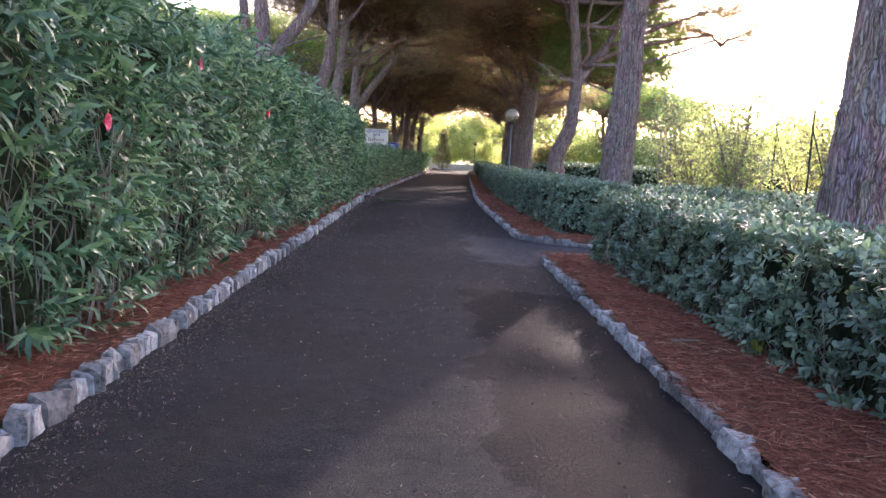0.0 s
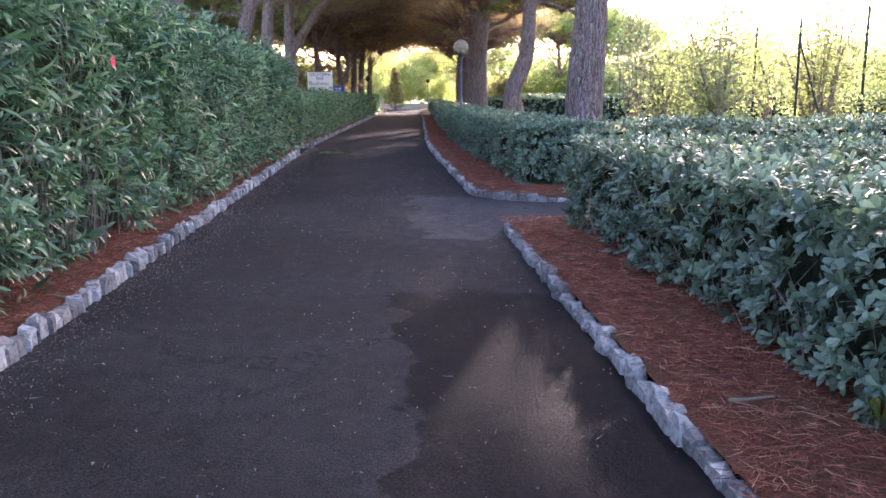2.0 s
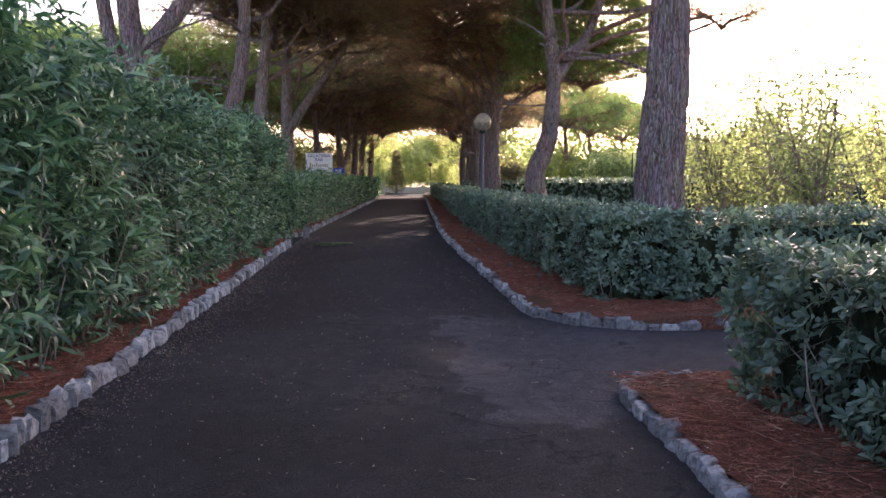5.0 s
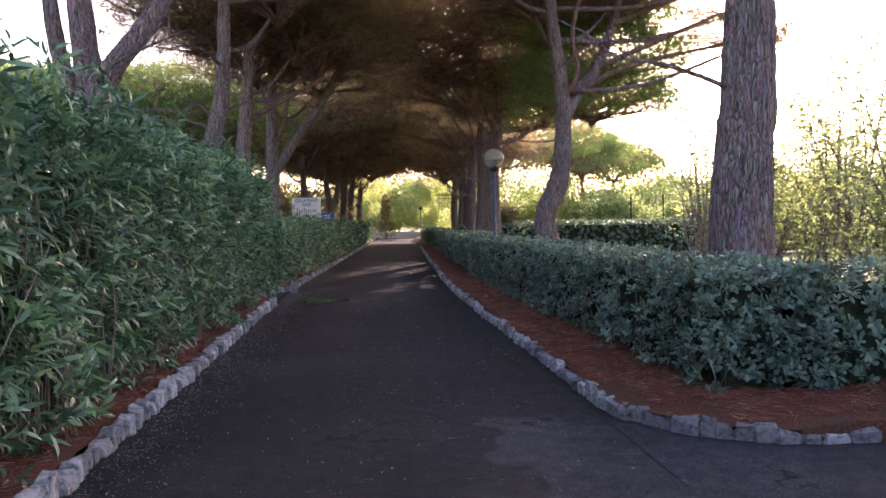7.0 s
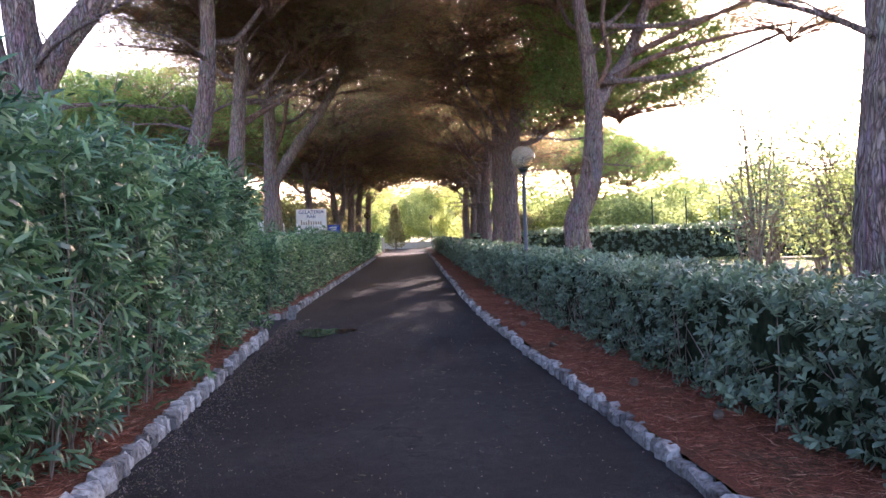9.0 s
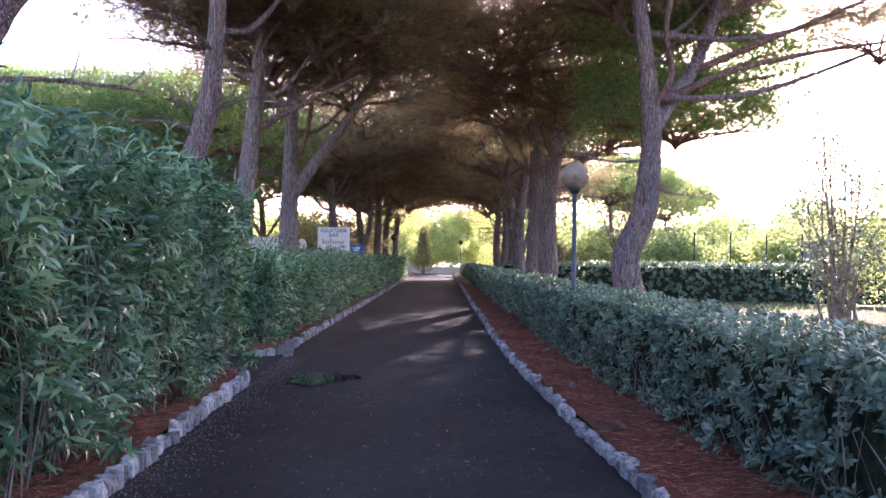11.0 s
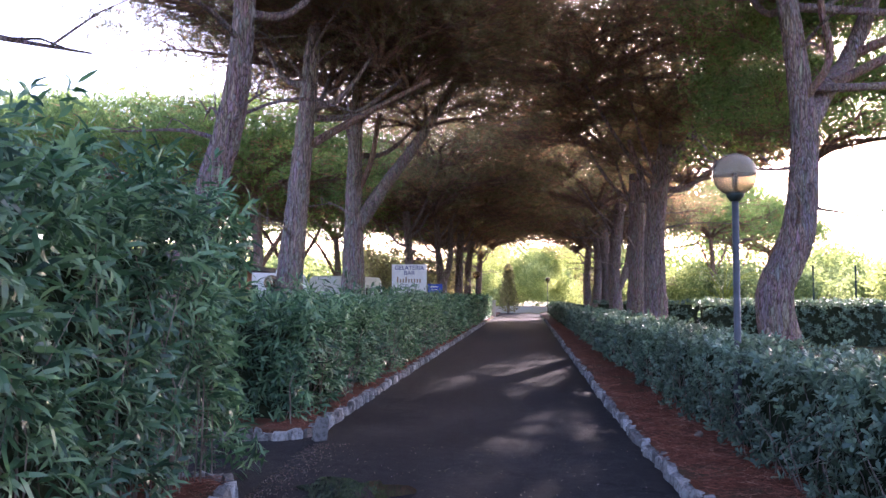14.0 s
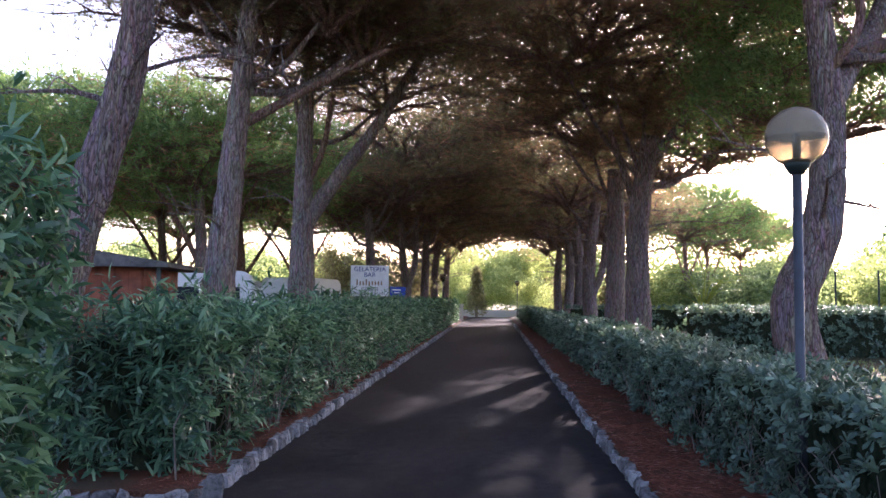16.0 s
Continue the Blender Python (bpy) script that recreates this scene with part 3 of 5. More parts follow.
def hedge(name, x0, x1, y0, y1, height, kind, density, label, big=1.0, sides="fbtne", core_in=0.3, rough=0.12, sprout=0.0, follow=True):
    """A clipped hedge: bare stems, shoots of leaves over its faces, an added dark box for the shade inside."""
    root = tagged(new(name), label, "hedge", "hedges along the path")
    z0 = 0.1
    fx = x0 if abs(x0) < abs(x1) else x1
    bx = x1 if fx == x0 else x0
    out = -1.0 if fx < bx else 1.0
    L, H, D = y1 - y0, height - z0, abs(x1 - x0)
    faces = []
    if "f" in sides:
        faces.append(((fx, y0, z0), (0, L, 0), (0, 0, H), (out, 0, 0.15)))
    if "b" in sides:
        faces.append(((bx, y0, z0), (0, L, 0), (0, 0, H), (-out, 0, 0.15)))
    if "t" in sides:
        faces.append(((min(x0, x1), y0, height), (D, 0, 0), (0, L, 0), (0, 0, 1)))
    if "n" in sides:
        faces.append(((min(x0, x1), y0, z0), (D, 0, 0), (0, 0, H), (0, -1, 0.15)))
    if "e" in sides:
        faces.append(((min(x0, x1), y1, z0), (D, 0, 0), (0, 0, H), (0, 1, 0.15)))
    p, nn = surface_points(faces, density)
    low = (p[:, 2] - z0) / H
    keep = rng.random(len(p)) < np.clip((0.28 if kind == "oleander" else 0.5) + low * 2.8, 0, 1)
    gap = lumps(p[:, 1] * 1.0, p[:, 2] * 1.6 + p[:, 0], 2.3, 5.0)
    keep &= (gap > np.where(low < 0.5, -0.5, -0.85) if kind == "oleander" else gap > -0.75) | (rng.random(len(p)) < 0.4)
    p, nn = p[keep], nn[keep]
    bulge = rough * lumps(p[:, 1], p[:, 2] + p[:, 0] * 2, 1.7, x0) + 0.5 * rough * lumps(p[:, 1], p[:, 2] + p[:, 0], 5.3, 2.0)
    depth = np.abs(rng.normal(0, 0.09, len(p)))
    p = p + nn * (bulge - depth)[:, None]
    if sprout:
        tops = (p[:, 2] > height - 0.25) & (rng.random(len(p)) < 0.3)
        p[tops, 2] += np.abs(rng.normal(0, sprout, tops.sum()))
    if follow:
        p[:, 0] += cx(p[:, 1])
    s = Shape()
    if kind == "oleander":
        per, ln, wd, widest = 9, 0.17 * big, 0.031 * big, 0.45
        axis = unit(nn * 0.8 + np.array([0, 0, 0.3]) + rng.normal(0, 0.5, p.shape))
        spread, span, hang = 0.6, 0.24 * big, 0.5
    else:
        per, ln, wd, widest = 8, 0.072 * big, 0.027 * big, 0.66
        axis = unit(nn * 0.8 + np.array([0, 0, 0.35]) + rng.normal(0, 0.4, p.shape))
        spread, span, hang = 1.1, 0.035 * big, 0.05
    ref = unit(np.cross(axis, rng.normal(size=axis.shape)))
    ref2 = np.cross(axis, ref)
    for k in range(per):
        ang = k * 2.4 + rng.uniform(-0.4, 0.4, len(p))
        radial = np.cos(ang)[:, None] * ref + np.sin(ang)[:, None] * ref2
        way = axis * (1.1 - 0.06 * k) + radial * spread + rng.normal(0, 0.15, p.shape) - np.array([0, 0, hang])
        base = p - axis * span * (k / per)
        s.add(*leaves(base, way, axis, ln * rng.uniform(0.65, 1.2, len(p)), wd * rng.uniform(0.75, 1.2, len(p)), widest, 0.16, 0.24 if kind == "oleander" else 0.12))
    part("foliage", s, OLEANDER if kind == "oleander" else PITTO, root)["kind"] = "stuff"
    # stems standing in the lower half
    st = Shape()
    for _ in range(int(L * (16 if kind == "oleander" else 12))):
        y = random.uniform(y0, y1)
        x = fx - out * random.uniform(0.06, 0.36)
        x += float(cx(y)) if follow else 0
        top = height * random.uniform(0.4, 0.85)
        q = [(x, y, 0.06), (x + out * random.uniform(-0.04, 0.12), y + random.uniform(-0.25, 0.25), top * 0.5), (x + out * random.uniform(-0.1, 0.2), y + random.uniform(-0.7, 0.7), top)]
        r = random.uniform(0.003, 0.009)
        st.add(*tube(q, [r, r * 0.8, r * 0.4], 4, cap=False))
    part("stem_thicket", st, TWIG, root, "bare brown stems")["kind"] = "stuff"
    # added box: its near-black stands in for the shade behind the leaves
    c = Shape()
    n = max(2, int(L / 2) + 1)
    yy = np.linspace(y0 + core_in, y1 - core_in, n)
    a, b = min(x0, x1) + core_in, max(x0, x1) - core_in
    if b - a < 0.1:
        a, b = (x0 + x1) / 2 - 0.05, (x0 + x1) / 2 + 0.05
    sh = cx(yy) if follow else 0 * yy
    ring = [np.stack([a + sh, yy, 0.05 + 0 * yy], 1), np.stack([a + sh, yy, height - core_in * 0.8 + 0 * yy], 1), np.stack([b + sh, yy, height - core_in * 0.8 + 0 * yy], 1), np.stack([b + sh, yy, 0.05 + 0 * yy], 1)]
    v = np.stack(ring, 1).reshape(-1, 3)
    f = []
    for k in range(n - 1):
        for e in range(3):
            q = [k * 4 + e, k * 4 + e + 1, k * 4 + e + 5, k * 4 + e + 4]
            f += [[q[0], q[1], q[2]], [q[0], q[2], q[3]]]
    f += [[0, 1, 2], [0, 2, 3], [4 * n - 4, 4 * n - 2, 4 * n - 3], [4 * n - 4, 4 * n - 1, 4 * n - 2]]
    part("shade_core", c.add(v, f), SHADE_CORE, root)
    return root


hedge("oleander_hedge", -3.6, -2.1, -3, 12, 2.48, "oleander", 68, "tall green oleander hedge with narrow leaves and bare stems", 1.0, "ft", 0.4, 0.17, 0.16)
hedge("oleander_hedge", -3.6, -2.0, 12, 24.5, 2.3, "oleander", 82, "tall green oleander hedge ending at a side path", 1.0, "ften", 0.55, 0.2, 0.2)
hedge("oleander_hedge", -3.5, -1.98, 26.75, 42, 1.45, "oleander", 58, "chest-high clipped oleander hedge under the pines", 1.0, "ftn", 0.3, 0.14, 0.17)
hedge("oleander_hedge", -3.1, -2.0, 42, 76, 1.5, "oleander", 26, "chest-high clipped hedge in dappled sun", 1.5, "ft", 0.3, 0.1)
hedge("oleander_hedge", -5.8, -3.45, 27.1, 28.5, 1.15, "oleander", 45, "loose end of the oleander hedge beside the hut", 1.0, "ftn", 0.3, 0.14)
hedge("low_hedge", 2.33, 3.45, -3, 11.0, 1.02, "pittosporum", 150, "low clipped hedge of blue-green leathery leaves", 1.15, "ftne", 0.22, 0.07)
hedge("low_hedge", 2.4, 3.45, 14.4, 32, 1.07, "pittosporum", 125, "low clipped hedge of blue-green leathery leaves", 1.08, "ftn", 0.22, 0.07)
hedge("low_hedge", 2.4, 3.4, 32, 86, 1.05, "pittosporum", 40, "low clipped hedge running on under the pines", 1.9, "ft", 0.22, 0.08)


def cross_hedge(x0, x1, y, depth, height, density, big, label):
    """A hedge that runs across, away from the path."""
    h = hedge("low_hedge", 0, depth, 0, x1 - x0, height, "pittosporum", density, label, big, "fbt", 0.22, 0.07, 0.0, False)
    h.matrix_basis = pose(x0, y + depth, 0, 0, 0, -90)
    return h


cross_hedge(2.9, 12, 14.4, 1.0, 1.05, 105, 1.25, "low clipped hedge along the side path")
cross_hedge(2.9, 12, 9.95, 1.0, 1.0, 60, 1.2, "low clipped hedge along the near side of the side path")
cross_hedge(6.5, 34, 42, 1.4, 1.45, 48, 1.7, "dark hedge across the lawn with a sunlit top")
cross_hedge(6.0, 40, 62, 1.4, 1.3, 14, 2.6, "sunlit clipped hedge far across the lawn")


# ---- pines ----
def canopy_mesh(seed, radius=4.6, clumps=120, tufts=25, low=0.1, high=3.4, blade=0.016, per=9, stretch=1.0, needles=None, dead=1.0):
    """An umbrella crown over its origin: spreading limbs, bare twigs below, needle tufts above."""
    r = np.random.default_rng(seed)
    wood, green, brown = Shape(), Shape(), Shape()
    tips = []
    nl = 11
    for k in range(nl):
        ang = 2 * math.pi * (k + r.uniform(-0.3, 0.3)) / nl
        reach = radius * r.uniform(0.6, 1.0)
        rise = r.uniform(0.5, 1.9)
        d = np.array([math.cos(ang), math.sin(ang), 0])
        pts = smooth_line([np.array([0, 0, 0.2 - r.uniform(0.0, 0.5)]), d * reach * 0.3 + [0, 0, rise * 0.5], d * reach * 0.65 + [r.normal(0, 0.3), r.normal(0, 0.3), rise * 0.75], d * reach + [0, 0, rise]], 10)
        wood.add(*tube(pts, np.linspace(0.085, 0.024, 10), 6))
        for q in range(2, 10):
            for _ in range(2):
                a2 = ang + r.uniform(-1.2, 1.2)
                l2 = r.uniform(0.8, 1.9)
                e = pts[q] + np.array([math.cos(a2) * l2, math.sin(a2) * l2, r.uniform(-0.2, 0.8)])
                mid = (pts[q] + e) / 2 + r.normal(0, 0.12, 3)
                wood.add(*tube(smooth_line([pts[q], mid, e], 5), np.linspace(0.026, 0.007, 5), 3, cap=False))
                tips.append(e)
                for u in (0.35, 0.6, 0.85):
                    f = pts[q] * (1 - u) + e * u
                    g = f + np.array([math.cos(a2 + r.normal(0, 0.8)), math.sin(a2 + r.normal(0, 0.8)), r.uniform(-0.35, 0.35)]) * r.uniform(0.35, 0.9)
                    wood.add(*tube([f, (f + g) / 2 + r.normal(0, 0.05, 3), g], [0.011, 0.008, 0.004], 3, cap=False))
    tips = np.array(tips)
    ang = r.uniform(0, 2 * math.pi, clumps)
    rad = radius * np.sqrt(r.random(clumps))
    dome = low + (high - low) * np.sqrt(np.clip(1.02 - (rad / radius) ** 2, 0, 1))
    z = dome - np.abs(r.normal(0, 0.5, clumps))
    extra = np.stack([rad * np.cos(ang), rad * np.sin(ang), np.maximum(z, low)], 1)
    centres = np.concatenate([tips + [0, 0, 0.5], extra])
    for c in centres:
        size = r.uniform(0.45, 0.85)
        p = c + r.normal(0, 1, (tufts, 3)) * np.array([size, size, size * 0.42]) * 0.62
        for _ in range(per):
            d = unit(r.normal(0, 1, (tufts, 3)) + [0, 0, 0.55]) * r.uniform(0.11, 0.22, (tufts, 1)) * stretch
            green.add(*blades(p, p + d, np.full(tufts, blade)))
        kb = max(2, int(tufts * 0.4 * dead))
        p = c + r.normal(0, 1, (kb, 3)) * np.array([size, size, 0.25]) * 0.6 - [0, 0, size * 0.45]
        out = unit(c * [1, 1, 0] + r.normal(0, 0.6, 3))
        for _ in range(3):
            brown.add(*blades(p, p + unit(out * 0.7 + r.normal(0, 0.6, (kb, 3)) * [1, 1, 0.5]) * r.uniform(0.2, 0.5, (kb, 1)), np.full(kb, blade * 0.75)))
    return wood.mesh("limbs", BARK_RED, True), green.mesh("crown", needles or PINE), brown.mesh("dead_wood", PINE_BROWN)


CROWNS = [canopy_mesh(s, clumps=95, tufts=17, per=7, dead=1.7) for s in (11, 23, 37)]
FAR_CROWNS = [canopy_mesh(s, 4.8, 95, 14, -0.1, 3.2, 0.038, 4, 1.6) for s in (61, 73, 87)]
DOMES = [canopy_mesh(s, 4.8, 330, 20, -0.1, 3.5, 0.04, 4, 1.3, PINE_GREEN, 0.2) for s in (91, 97)]
SPARSE = canopy_mesh(51, 4.0, 45, 22, -0.2, 2.4)


def trunk_tube(points, r0, r1, sides=22, rings=46, flare=0.18):
    p = smooth_line(points, rings)
    u = np.linspace(0, 1, rings)
    rad = r0 + (r1 - r0) * u + flare * r0 * np.exp(-u * 16)
    v, f = tube(p, rad, sides)
    body = v[:rings * sides].reshape(rings, sides, 3)
    ang = np.arange(sides)
    ridge = 0.028 * np.sin(ang * 2.6 + np.arange(rings)[:, None] * 0.35 + np.sin(np.arange(rings)[:, None] * 0.9)) + 0.02 * rng.normal(size=(rings, sides))
    body += (body - p[:, None]) * ridge[..., None] * 1.6
    return v, f


def pine(x, y, line, r0, r1=None, crown=0, scale=1.0, turn=0.0, branches=(), bark=None, label="", crown_at=None, dead=9, high=(), domes=()):
    """An umbrella pine: line holds the trunk's middle, relative to its foot; branches are (points, r0, r1); high adds
    crowns, some out of view only for shade.
    """
    root = tagged(new("pine_tree"), label or "umbrella pine with deeply furrowed grey-brown bark", "tree", "pines lining the path")
    root.matrix_basis = pose(x, y, 0)
    bark = bark or BARK
    r1 = r1 or r0 * 0.72
    part("trunk", Shape().add(*trunk_tube(line, r0, r1)), bark, root, smooth=True)
    for pts, b0, b1 in branches:
        part("limb", Shape().add(*trunk_tube(pts, b0, b1, 12, 22, 0.1)), BARK_RED if b0 < 0.12 else bark, root, smooth=True)
    zs = [q[2] for q in line]
    for k in range(dead):
        z = random.uniform(2.6, zs[-1] * 0.95)
        s = np.array([np.interp(z, zs, [q[a] for q in line]) for a in range(3)])
        ang, reach, rise = random.uniform(0, 6.28), random.uniform(1.0, 3.2), random.uniform(-0.1, 0.9)
        d = np.array([math.cos(ang), math.sin(ang), 0])
        pts = smooth_line([s, s + d * reach * 0.4 + [0, 0, rise * 0.7 + random.uniform(-0.1, 0.2)], s + d * reach + [random.uniform(-0.3, 0.3), 0, rise]], 9)
        b = Shape().add(*tube(pts, np.linspace(random.uniform(0.03, 0.055), 0.01, 9), 6, 0.06))
        for q in (3, 5, 6, 7):
            e = pts[q] + d * random.uniform(0.2, 0.7) + np.array([random.uniform(-0.5, 0.5), random.uniform(-0.5, 0.5), random.uniform(-0.1, 0.6)])
            b.add(*tube([pts[q], (pts[q] + e) / 2 + [0, 0, 0.05], e], [0.014, 0.01, 0.004], 4, cap=False))
        part("branch", b, bark, root)
    for c in list(crown_at or ()) + list(high):
        c = np.array(c[:3], float)
        z = min(zs[-1] * 0.8, c[2] - 1.2)
        s = np.array([np.interp(z, zs, [q[a] for q in line]) for a in range(3)])
        if math.hypot(*(c - s)[:2]) > 0.5 or c[2] > zs[-1] + 0.2:
            part("limb", Shape().add(*tube(smooth_line([s, s * 0.55 + c * 0.45 + [0, 0, -0.25], c + [0, 0, 0.3]], 9), np.linspace(0.085, 0.04, 9), 8, 0.03)), bark, root, smooth=True)
    for k, c in enumerate(high):
        for me, nm in zip(FAR_CROWNS[k % 3], ("limb_crown", "crown", "dead_wood")):
            ob = part(nm, me, None, root)
            s = scale * (c[3] if len(c) > 3 else 1)
            ob.matrix_basis = pose(*c[:3], 0, 0, turn + 40 + 97 * k) @ Matrix.Diagonal((s, s, s, 1))
    for k, c in enumerate(domes):
        for me, nm in zip(DOMES[k % 2], ("limb_crown", "crown", "dead_wood")):
            ob = part(nm, me, None, root)
            s = scale * c[3]
            ob.matrix_basis = pose(*c[:3], 0, 0, turn + 61 * k) @ Matrix.Diagonal((s, s, s, 1))
    if crown is not None:
        tops = crown_at or [line[-1]]
        for k, c in enumerate(tops):
            ms = DOMES[k % 2] if crown == 4 else SPARSE if crown == 3 else (FAR_CROWNS if y > 45 else CROWNS)[(crown + k) % 3]
            for me, nm in zip(ms, ("limb_crown", "crown", "dead_wood")):
                ob = part(nm, me, None, root)
                s = scale * (c[3] if len(c) > 3 else 1)
                ob.matrix_basis = pose(*c[:3], 0, 0, turn + 77 * k) @ Matrix.Diagonal((s, s, s, 1))
    return root


# on the right of the path, from near to far
pine(3.9, 7.1, [(0, 0, 0), (0.02, 0, 1.2), (0.12, 0.05, 2.6), (0.15, 0.1, 4.2), (0.3, 0.3, 6.5), (0.4, 0.5, 9.5)], 0.37, 0.16, 3, 0.9, 20, label="thick umbrella pine trunk rising behind the low hedge")
pine(4.12, 17.35, [(0, 0, 0), (-0.02, 0, 1.5), (0.05, 0, 3.0), (0.1, 0, 4.6), (0.3, 0.2, 7.2), (0.5, 0.3, 10)], 0.37, 0.16, 3, 1.0, 130, label="thick straight umbrella pine trunk behind the low hedge")
pine(5.08, 31.9, [(0, 0, 0), (0.12, 0, 0.7), (0.02, 0, 1.6), (0.42, 0, 2.6), (0.55, 0, 3.6), (0.62, 0.1, 4.6), (0.5, 0.1, 5.8), (0.25, 0.1, 7.8), (0.1, 0.1, 10)], 0.36, 0.13, 2, 1.05, 45,
     [([(0.6, 0.1, 4.5), (1.2, 0.6, 5.3), (1.9, 1.2, 6.1), (2.5, 1.2, 7.6), (2.9, 1.0, 9.6)], 0.22, 0.1), ([(1.3, 0.6, 5.4), (2.6, 0.6, 6.0), (4.6, 0.6, 6.5), (6.6, 0.9, 6.9)], 0.1, 0.03), ([(1.9, 1.2, 6.1), (3.4, 0.4, 6.7), (5.4, -0.3, 7.5)], 0.1, 0.04), ([(2.4, 1.2, 7.4), (3.8, 0.9, 8.0), (5.6, 1.3, 8.5), (7.3, 1.5, 8.9)], 0.1, 0.03), ([(0.62, 0, 5.0), (0.95, -0.25, 5.7), (0.8, -0.3, 6.8), (1.1, -0.5, 8.4)], 0.07, 0.05)],
     # the last two crown_at and the high crowns are added to steer sun and shade
     label="leaning forked umbrella pine with a crooked foot", crown_at=[(0.3, 2.6, 7.9, 0.85), (2.65, 1.9, 7.9, 0.62), (-1.6, 0.5, 8.7, 0.8), (6.4, 0.9, 6.4, 0.4), (7.0, 1.5, 8.8, 0.3), (7.1, 2.7, 7.9, 0.36)], high=[(1.12, 2.28, 9.2, 0.73), (-1.5, -1.8, 10.4, 0.9), (-4.2, -0.5, 11.0, 0.9)], domes=[(2.9, 5.2, 4.9, 0.6), (3.3, 5.2, 6.3, 0.64), (2.7, 4.8, 8.0, 0.6)])
pine(5.3, 42.8, [(0, 0, 0), (-0.05, 0, 2), (0.0, 0, 4), (0.35, 0, 6.2)], 0.36, 0.25, 0, 1.05, 200,
     [([(0, 0, 3.9), (-0.35, 0, 5.0), (-0.8, 0, 6.4)], 0.13, 0.07), ([(0.2, 0, 5.4), (1.6, -0.4, 7.0), (3.4, -1.0, 8.4)], 0.13, 0.07)], label="straight umbrella pine forking above head height", crown_at=[(0.3, 0.6, 7.2), (-2.4, -1.5, 7.6), (2.6, 0.5, 6.0, 0.72), (2.9, 3.2, 6.0, 0.8)], high=[(-1.0, 0.5, 8.8), (1.61, -2.08, 8.37, 0.91)])
pine(5.45, 47.4, [(0, 0, 0), (0.1, 0, 3), (0.1, 0, 6.0)], 0.34, 0.26, 1, 1.0, 310, crown_at=[(-0.8, 0, 6.7), (2.6, 2.6, 6.0, 0.8)], high=[(-2.2, 0, 7.6)])
pine(6.3, 57.0, [(0, 0, 0), (-0.1, 0, 3), (0.2, 0, 6.0)], 0.33, 0.25, 2, 1.0, 10, [([(-0.1, 0, 1.6), (0.5, 0, 3.0), (0.8, 0, 5.5)], 0.2, 0.14)], crown_at=[(-1.0, 0, 5.8), (-2.4, -1.0, 7.4)])
pine(6.9, 65.0, [(0, 0, 0), (0.1, 0, 3), (-0.2, 0, 6.0)], 0.33, 0.25, 0, 1.0, 100, crown_at=[(-1.0, 0, 5.3), (1.6, 2.5, 5.4), (-2.2, -1.5, 7.0)])
pine(7.5, 74.0, [(0, 0, 0), (0.2, 0, 3), (0.1, 0, 5.5)], 0.33, 0.25, 1, 1.0, 60, crown_at=[(-1.0, 0, 5.3), (1.6, 2.5, 5.4), (-2.2, -1.5, 7.0)])
pine(8.2, 84.0, [(0, 0, 0), (-0.1, 0, 3), (0.1, 0, 5.5)], 0.33, 0.25, 2, 1.0, 250, crown_at=[(-1.0, 0, 5.3), (1.6, 2.5, 5.4), (-2.2, -1.5, 7.0)])

# on the left of the path
# high crowns of the next three stand out of view, added to shade the hedges
pine(-4.4, 22.2, [(0, 0, 0), (-0.05, 0, 2), (-0.05, 0, 3.5), (-0.2, 0, 5.0), (-0.4, 0, 8.0), (-0.5, 0, 10)], 0.31, 0.1, 3, 1.0, 0,
     [([(-0.05, 0, 3.3), (0.3, 0, 4.0), (1.0, 0.1, 5.0), (1.7, 0.3, 6.8)], 0.2, 0.14), ([(-0.1, 0, 2.8), (-0.6, 0.1, 4.4), (-0.9, 0.2, 7.0)], 0.16, 0.1)], label="umbrella pine with a leaning second trunk behind the tall hedge", high=[(-0.6, 0.5, 10.2, 1.0), (1.5, 2.5, 10.6, 0.9)])
pine(-4.6, 29.4, [(0, 0, 0), (0.15, 0, 1.5), (0.55, 0, 3.0), (0.9, 0, 4.2), (1.05, 0, 5.5), (1.1, 0, 7.4), (1.2, 0, 9.8)], 0.3, 0.1, 3, 1.1, 80, label="leaning umbrella pine with furrowed bark beside the hut", crown_at=[(1.15, 0, 8.0), (2.2, 1.8, 7.0, 0.7), (0.4, 2.6, 7.3, 0.75)], high=[(1.3, -0.5, 10.0, 0.95), (3.2, -2.0, 10.8, 0.9)])
pine(-4.1, 34.4, [(0, 0, 0), (0.1, 0, 2), (0.28, 0, 4), (0.5, 0, 6.6), (0.7, 0, 9.4)], 0.33, 0.1, 3, 1.2, 150, [([(0.25, 0, 4.6), (1.4, 0.2, 5.3), (3.0, 0.4, 6.2)], 0.1, 0.05)], BARK_PALE, crown_at=[(0.65, 0, 8.2), (1.9, 0.5, 6.7, 0.75), (-1.0, 1.0, 7.2, 0.7), (2.4, 2.0, 6.5, 0.7), (0.4, 2.6, 6.7, 0.8)], high=[(1.0, -0.5, 10.2, 0.9), (3.8, 0.5, 10.6, 0.85)])
